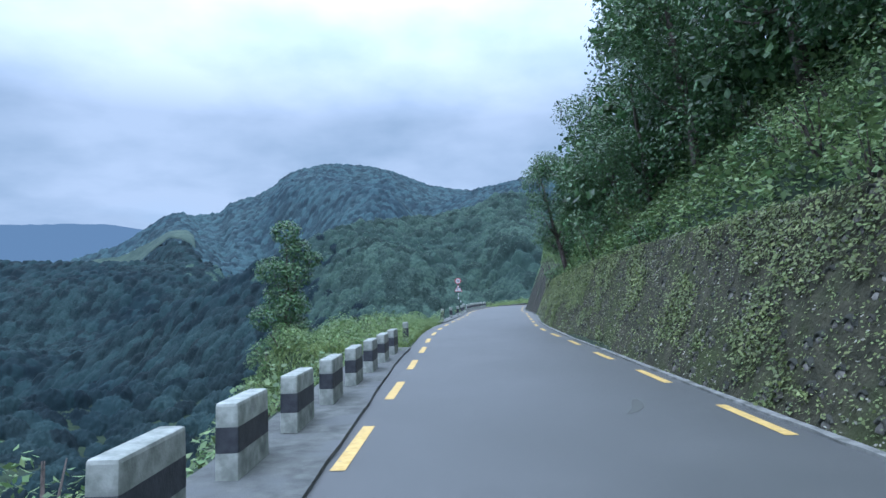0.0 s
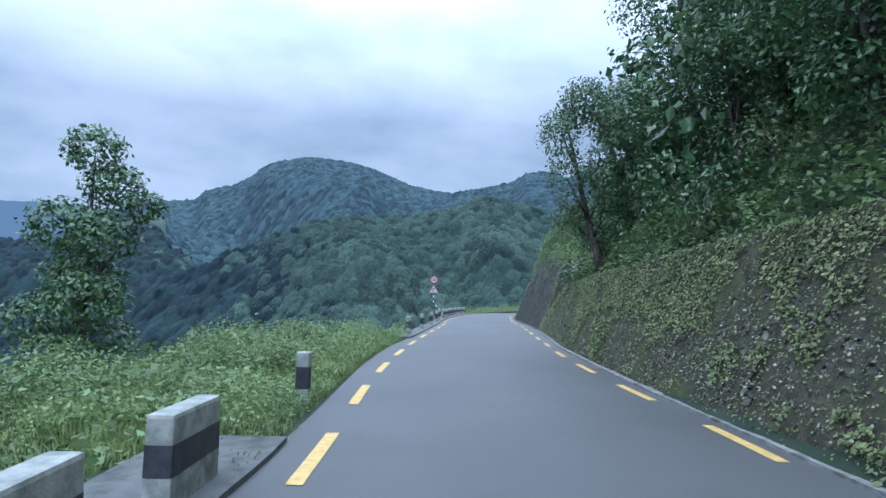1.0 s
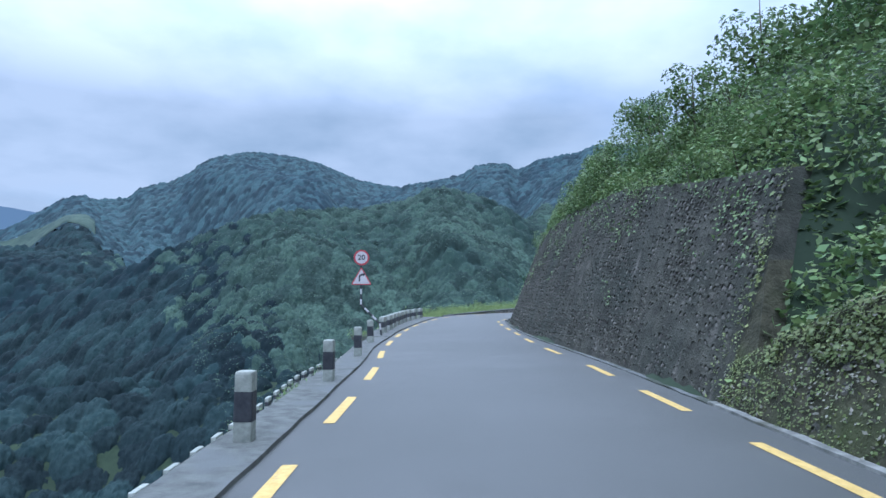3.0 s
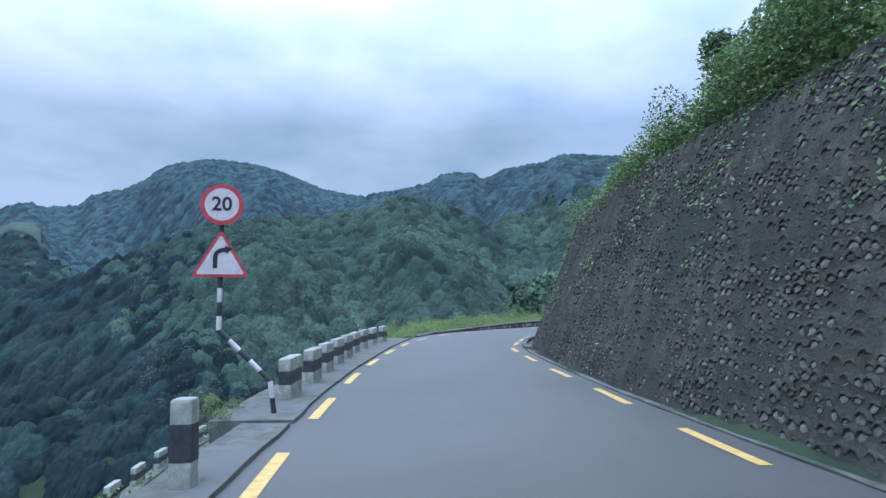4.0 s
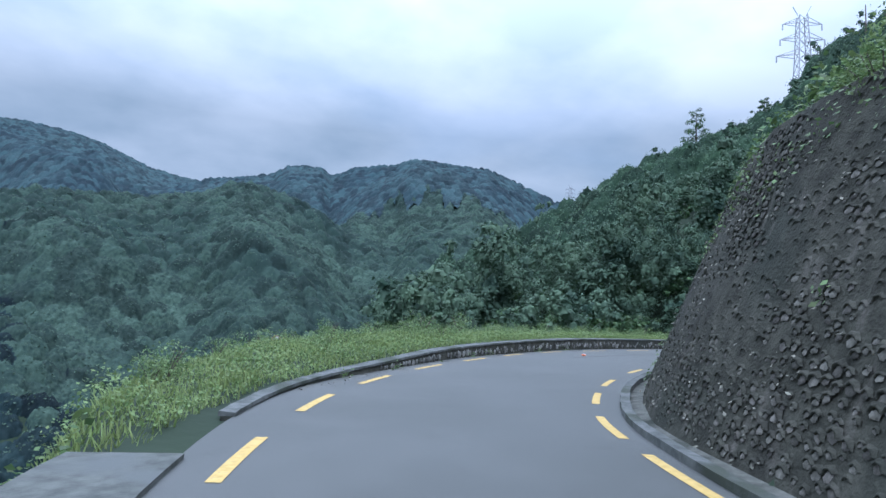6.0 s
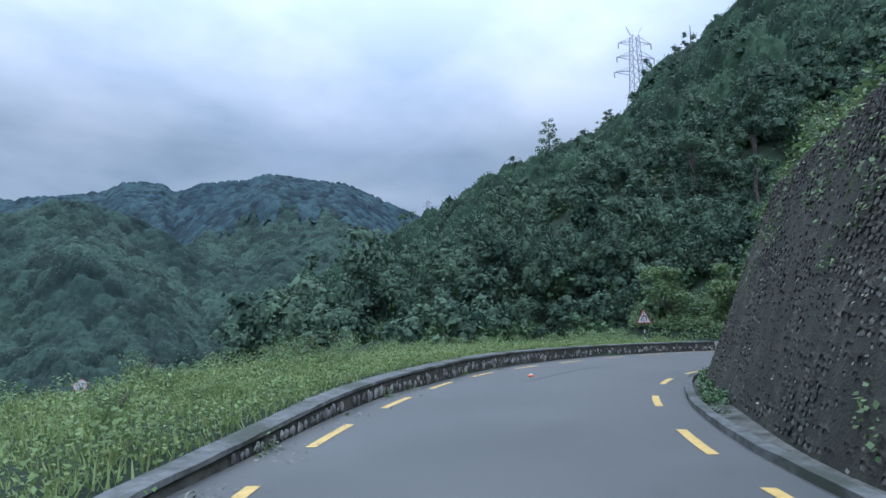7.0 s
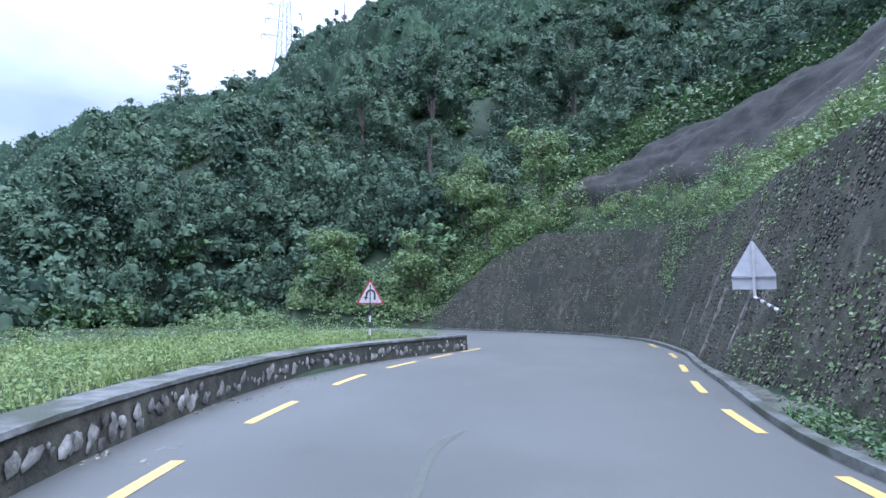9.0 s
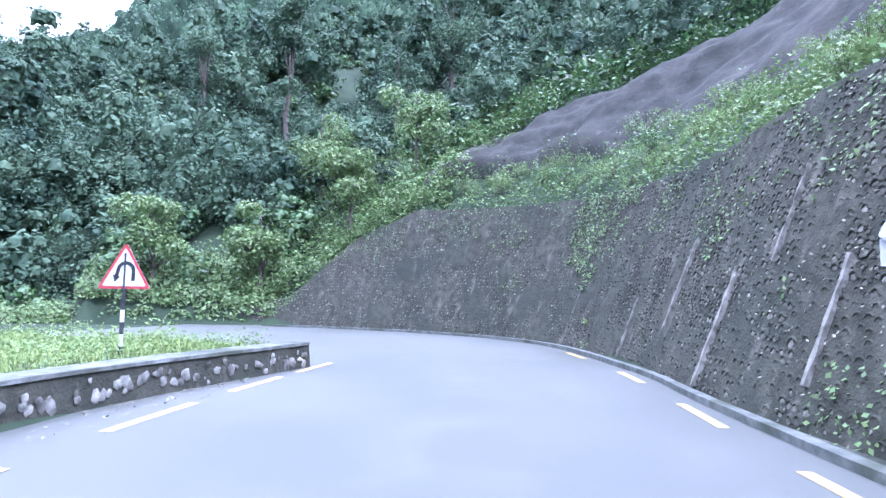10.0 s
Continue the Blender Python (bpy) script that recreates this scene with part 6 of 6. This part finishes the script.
def canopy(name, th0, th1, r0, r1, dth, dr, crown, tall, reach, mats, label, rise=0.0):
    """The closed canopy over the hills as one sheet of crowns, kept where it can be seen from the road."""
    r, th = r0 * np.exp(np.arange(0, math.log(r1 / r0), dr)), np.arange(th0, th1, dth)
    tt, rr = np.meshgrid(th, r, indexing="ij")
    a = np.radians(tt)
    x, y = CENTRE[0] + rr * np.sin(a), CENTRE[1] + rr * np.cos(a)
    xy = np.stack([x.ravel(), y.ravel()], 1)
    z = ridge_height(xy)
    close = rr.ravel() < (310 if reach == "hill" else 200)
    if close.any():
        z[close] = exact_height(xy[close])
    z = z.reshape(rr.shape)
    if reach == "hill":
        # no steps in the canopy where the cut slope meets the hill
        z = np.maximum(z, ridge_height(xy).reshape(rr.shape))
        for axis in (0, 1, 0, 1):
            z = sum(np.take(z, np.clip(np.arange(z.shape[axis]) + n, 0, z.shape[axis] - 1), axis=axis) for n in range(-6, 7)) / 13
        # the sheet begins under the trees in front of it and climbs out behind them
        z = z - 7.5 * np.clip((152 - rr) / 50, 0, 1)
    e = np.degrees(np.arctan2(z - EYE_LEVEL, rr))
    seen = e > np.maximum.accumulate(e, axis=1) - {"far": 1.2, "valley": 2.6, "hill": 9.0}[reach]
    if reach == "hill":
        keep = seen
    else:
        keep = seen & ~((tt > 14) & (rr < 300)) & ~in_fields(tt, rr)
        keep &= rr > seam(tt) - 5 if reach == "far" else rr < seam(tt) + 5
    big, tone = crown_field(x, y, crown, 5)
    small, _ = crown_field(x, y, crown * 0.3, 6)
    patch = waves(x, y, 60, 44)
    # crowns bulge out of the slope towards the valley and the sky
    out = tall * (big * (1 + 0.2 * patch) + 0.26 * small) + rng.normal(0, 0.05 * tall, x.shape) - 0.62 * tall
    x, y, z = x - out * 0.42 * np.sin(a), y - out * 0.42 * np.cos(a), z + out * 0.9 + rise
    n, m = rr.shape
    i = (np.arange(n - 1)[:, None] * m + np.arange(m - 1)[None])[keep[:-1, :-1] & keep[1:, 1:]]
    tris = np.vstack([np.stack([i, i + 1, i + m + 1], 1), np.stack([i, i + m + 1, i + m], 1)])
    v = np.stack([x.ravel(), y.ravel(), z.ravel()], 1)
    used = np.unique(tris)
    back = np.zeros(len(v), np.int64)
    back[used] = np.arange(len(used))
    me = soup_mesh(name, v[used], back[tris], mats[0], False)
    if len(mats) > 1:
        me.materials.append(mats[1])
        # crowns left of the edge take the colour with painted shade
        dark = (tt + (tone - 0.5) * 9 < shade_edge(rr)).ravel()
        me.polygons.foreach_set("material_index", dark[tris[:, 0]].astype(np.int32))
    me.attributes.new("tone", "FLOAT", "POINT").data.foreach_set("value", tone.ravel()[used].astype(np.float32))
    tagged(new(name, me), label, "forest", kind="stuff")
    return v[used], big.ravel()[used]


top_mid, lit = canopy("valley_forest", -75, 45, 120, 1070, 0.15, 0.0038, 8.8, 6.2, "valley", (M_CANOPY, M_CANOPY_SHADE), "forest of rounded crowns on the valley slopes, haze and shade put into its colours")
canopy("far_forest", -70, 42, 560, 1420, 0.12, 0.0027, 8.5, 5.5, "far", (M_CANOPY_HAZE,), "forest on the far ridges, blue haze put into its colour")
# hillside over the bend, behind its edge trees
top_hill, high = canopy("hill_forest", 12, 108, 102, 300, 0.17, 0.0036, 7.4, 7.0, "hill", (M_CANOPY_HILL,), "dense dark green forest climbing the hillside", 4.6)
high = np.clip(high - 0.15, 0.0, 1)
k = rng.choice(len(top_hill), 80000, p=high / high.sum())
q = top_hill[k] + rng.normal(0, 0.35, (len(k), 3)) + np.array([0, 0, 0.3])
stuff("hill_leaves", leaf_quads(q, np.tile((-0.5, -0.5, 0.7), (len(k), 1)), 0.6 * rng.uniform(0.5, 1.5, len(k)), 0.65, 0.7), M_CROWN, "leaf sprays on the crowns of the hillside forest", "forest")
hill_trees = hill_trees[rng.random(len(hill_trees)) < 0.14]
plant_forest("hill_trees", hill_trees, [leafy_proto(150, 0.15, 210 + k, (1.0, 1.15, 0.9, 1.3)[k], 6, 0.25, 40, 0.28, 0.55) for k in range(4)], 3.0, M_CROWN, "single taller trees on the hillside", -0.55, (0.8, 1.2), exact_height)
# paler sprays of leaves that stand out of the nearer crowns, as painted highlights
lit = np.clip(lit - 0.3, 0.0, 1) * (top_mid[:, 0] > CENTRE[0] - 0.36 * (top_mid[:, 1] - CENTRE[1]))
k = rng.choice(len(top_mid), 26000, p=lit / lit.sum())
d = np.hypot(*(top_mid[k, :2] - CENTRE).T)
q = top_mid[k] + rng.normal(0, 0.25, (len(k), 3)) + np.array([0, 0, 0.25])
stuff("valley_leaves", leaf_quads(q, np.tile((0, -0.5, 0.8), (len(k), 1)), (0.45 + d * 0.0016) * rng.uniform(0.6, 1.4, len(k)), 0.7, 0.6), M_SPRAY, "paler leaf sprays as painted highlights on the valley forest crowns", "forest")


def field_patch(name, label):
    """Open grassy terraces on the far slope."""
    vs, fs = [], []
    n, m = 40, 27
    for i in range(n + 1):
        t = -33.2 + 8.4 * i / n
        lo, hi = np.interp(t, [-33, -29, -25], [1105, 1025, 925]), np.interp(t, [-33, -29, -25], [1150, 1105, 985])
        for k in range(m + 1):
            r = lo - 2 + (hi - lo + 4) * k / m + 4 * math.sin(t * 1.3 + k * 0.2)
            vs.append((*(CENTRE + r * np.array([math.sin(radians(t)), math.cos(radians(t))])), 0))
    z = ridge_height(np.array(vs)[:, :2])
    vs = [(x, y, h + (0.0, 2.2, 2.8)[c % (m + 1) % 3]) for c, ((x, y, _), h) in enumerate(zip(vs, z))]
    for i in range(n):
        for k in range(m):
            a = i * (m + 1) + k
            fs.append((a, a + m + 1, a + m + 2, a + 1))
    # grass green with distance haze mixed into the base colour
    grassy = material("hazed_field_grass", ((0.034, 0.060, 0.050), (0.066, 0.100, 0.072)), 0.9, 0.05, coords="World")
    tagged(new(name, mesh_of(name, vs, fs, grassy)), label, "field", kind="structure")


# slope below the road
s_b, d_b = rng.uniform(0, SLEFT[-1] - 4, 120), 16 + 100 * rng.random(120) ** 1.5
xy, _ = offsets(LEFT_EDGE, SLEFT, s_b, -d_b)
xy = xy[clear_of_road(xy, 13, 8)]
SLOPE_TREES = [leafy_proto(280, 0.13, 240 + k, 1.0, 7, 0.25, 80, 0.27) for k in range(4)]
plant_forest("slope_forest", xy, SLOPE_TREES, 2.4, M_CROWN, "dark green trees on the slope below the road", 0.35, (0.8, 1.25), exact_height)

s_b, d_b = rng.uniform(-10, SLEFT[-1] - 4, 260), 32 + 110 * rng.random(260) ** 1.2
xy, _ = offsets(LEFT_EDGE, SLEFT, s_b, -d_b)
xy = xy[clear_of_road(xy, 30, 30) & (xy[:, 0] < 12)]
plant_forest("slope_forest", xy, [leafy_proto(70, 0.22, 330 + k, 0.9, 5, 0.2, 20, 0.42) for k in range(4)], 2.7, M_CROWN_SHADE, "low green trees covering the slope below the road, darkened for deep shade", 0.1, (0.7, 1.1), exact_height)

# ---------------------------------------------------------------- pylons and lone trees on the skyline


def spot(th, r):
    return CENTRE + r * np.array([math.sin(radians(th)), math.cos(radians(th))])


def make_pylon(th, r, height, label):
    p = spot(th, r)
    z = float(exact_height(np.array([p]))[0])
    e = new("power_pylon")
    e.matrix_basis = pose(p[0], p[1], z, 0, 0, -th + 25)

    def beam(a, b, w, name):
        v, f = tube([a, b], [w, w], 4)
        part(name, mesh_of(name, v, f, M_STEEL), e)

    def half(u):
        return float(np.interp(u, [0, 0.55, 1], [0.13, 0.045, 0.03])) * height

    corners = ((-1, -1), (1, -1), (1, 1), (-1, 1))
    levels = [0, 0.16, 0.3, 0.42, 0.53, 0.62, 0.7, 0.78, 0.86, 0.94, 1.0]
    for cx, cy in corners:
        for a, b in ((0, 0.53), (0.53, 1.0)):
            beam((cx * half(a), cy * half(a), a * height), (cx * half(b), cy * half(b), b * height), 0.0042 * height, "leg")
    for a, b in zip(levels, levels[1:]):
        for k in range(4):
            c0, c1 = corners[k], corners[(k + 1) % 4]
            beam((c0[0] * half(a), c0[1] * half(a), a * height), (c1[0] * half(b), c1[1] * half(b), b * height), 0.0021 * height, "brace")
            beam((c1[0] * half(a), c1[1] * half(a), a * height), (c0[0] * half(b), c0[1] * half(b), b * height), 0.0021 * height, "brace")
    for u, w in ((0.66, 0.20), (0.80, 0.17), (0.93, 0.15)):
        for side in (-1, 1):
            tip = (side * w * height, 0, u * height)
            for cy in (-1, 1):
                beam((side * half(u), cy * half(u), u * height), tip, 0.003 * height, "crossarm")
                beam((side * half(u), cy * half(u), (u + 0.045) * height), tip, 0.0024 * height, "crossarm")
            beam(tip, (tip[0], 0, tip[2] - 0.05 * height), 0.006 * height, "insulator")
    for side in (-1, 1):
        beam((side * half(1), 0, height), (side * 0.07 * height, 0, 1.08 * height), 0.004 * height, "peak")
    tagged(e, label, "pylon")
    return e


make_pylon(55.6, 262, 50, "grey steel lattice power pylon rising behind the ridge trees")
make_pylon(36.3, 900, 46, "small distant grey steel lattice pylon on the ridge")


def lone_pine(th, r, height):
    p = spot(th, r)
    z = float(exact_height(np.array([p]))[0])
    e = new("pine_tree")
    e.matrix_basis = pose(p[0], p[1], z, 0, 0, 0)
    v, f = tube([(0, 0, -0.5), (0.1, 0, height * 0.6), (0, 0, height)], [0.35, 0.22, 0.05], 7)
    part("trunk", mesh_of("trunk", v, f, M_BARK, smooth=True), e)
    lobes = []
    for k in range(16):
        u = k / 15
        a = k * 2.4
        w = height * 0.17 * (1 - 0.75 * u) + 0.4
        lobes.append((w * math.cos(a), w * math.sin(a), height * (0.38 + 0.6 * u), height * 0.10 * (1.15 - 0.5 * u)))
    part("crown", quads_mesh("crown", crown_cloud(lobes, 1300, 0.6, 0.6), M_LEAF_DARK), e)
    tagged(e, "tall slender pine standing above the forest skyline", "tree")


lone_pine(46.9, 218, 19)
lone_pine(52.6, 222, 12)


field_patch("terraced_field", "pale green terraced fields on the far ridge, tinted for haze")


def bare_pole(th, r, height):
    p = spot(th, r)
    z = float(exact_height(np.array([p]))[0])
    v, f = tube([(0, 0, -1), (0.1, 0.05, height * 0.5), (0.15, 0, height)], [0.28, 0.22, 0.12], 8)
    ob = new("dead_trunk", mesh_of("dead_trunk", v, f, M_BARK, smooth=True))
    ob.matrix_basis = pose(p[0], p[1], z)
    tagged(ob, "pale bare dead trunk standing in the forest", "dead tree")


bare_pole(60.2, 200, 15)

# ---------------------------------------------------------------- stones of the retaining walls
scatter_stones(wall_tall, S_BREAK + 0.1, S_END, 0.176, 0.162, 0.049, 0.98, (foot_s(8.0, 60.5), foot_s(9.3, 68), 2.6))
scatter_stones(wall_old, 0.6, S_BREAK - 0.1, 0.30, 0.26, 0.06, 0.55, (foot_s(5.1, 32.5), foot_s(6.2, 40.5), 2.0))


# ---------------------------------------------------------------- ribs on the far wall and distant range


M_RIB = material("rib_stone", ((0.10, 0.098, 0.086), (0.24, 0.235, 0.21)), 0.9, 6, 0.4, 30, coords="World", spec=0.2)


def wall_rib(s, z0, z1, width, label):
    vs, fs = [], []
    n = 10
    for i in range(n + 1):
        z = z0 + (z1 - z0) * i / n
        p, nn, d = wall_surface(s, z)
        for side, out in ((-1, -0.02), (-0.8, 0.07), (0.8, 0.07), (1, -0.02)):
            vs.append(p + d * (side * width / 2 * rng.uniform(0.8, 1.2)) + nn * (out + rng.uniform(-0.015, 0.015)))
    for i in range(n):
        for k in range(3):
            fs.append((4 * i + k, 4 * i + k + 1, 4 * i + 5 + k, 4 * i + 4 + k))
    return part("drain_rib", mesh_of("drain_rib", vs, fs, M_RIB), wall_tall, label)


for x, z0, z1, w in ((39.2, 0.1, 2.0, 0.15), (36.2, 0.5, 2.1, 0.13), (42.0, 0.9, 2.9, 0.10), (44.6, 0.1, 1.6, 0.07), (38.0, 2.1, 3.6, 0.06)):
    wall_rib(foot_s(x, 87.6), z0, z1, w * 0.72, "pale stone drain rib")


def distant_range():
    """The farthest range, a plain band of blue distance whose haze is painted as a glow."""
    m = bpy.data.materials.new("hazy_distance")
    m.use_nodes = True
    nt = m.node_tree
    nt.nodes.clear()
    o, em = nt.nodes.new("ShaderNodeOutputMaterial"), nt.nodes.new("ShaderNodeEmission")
    # no lamp: an even blue emission stands for the haze
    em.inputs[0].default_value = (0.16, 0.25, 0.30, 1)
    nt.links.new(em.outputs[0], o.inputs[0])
    vs, fs = [], []
    th = np.arange(-110, 12, 0.5)
    for t in th:
        e = float(np.interp(t, [-110, -75, -50, -38, -30, -24, -10, 12], [5.2, 5.8, 6.7, 6.5, 6.9, 6.2, 4, 3])) + 0.18 * noise.noise(Vector((t * 0.35, 2, 0))) + 0.06 * noise.noise(Vector((t * 1.9, 5, 0)))
        for d, el in ((4000, e), (3900, -3.5)):
            p = spot(t, d)
            vs.append((p[0], p[1], EYE_LEVEL + d * math.tan(radians(el))))
    for i in range(len(th) - 1):
        fs.append((2 * i, 2 * i + 1, 2 * i + 3, 2 * i + 2))
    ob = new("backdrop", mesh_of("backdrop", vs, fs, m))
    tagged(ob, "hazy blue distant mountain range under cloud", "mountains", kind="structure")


distant_range()
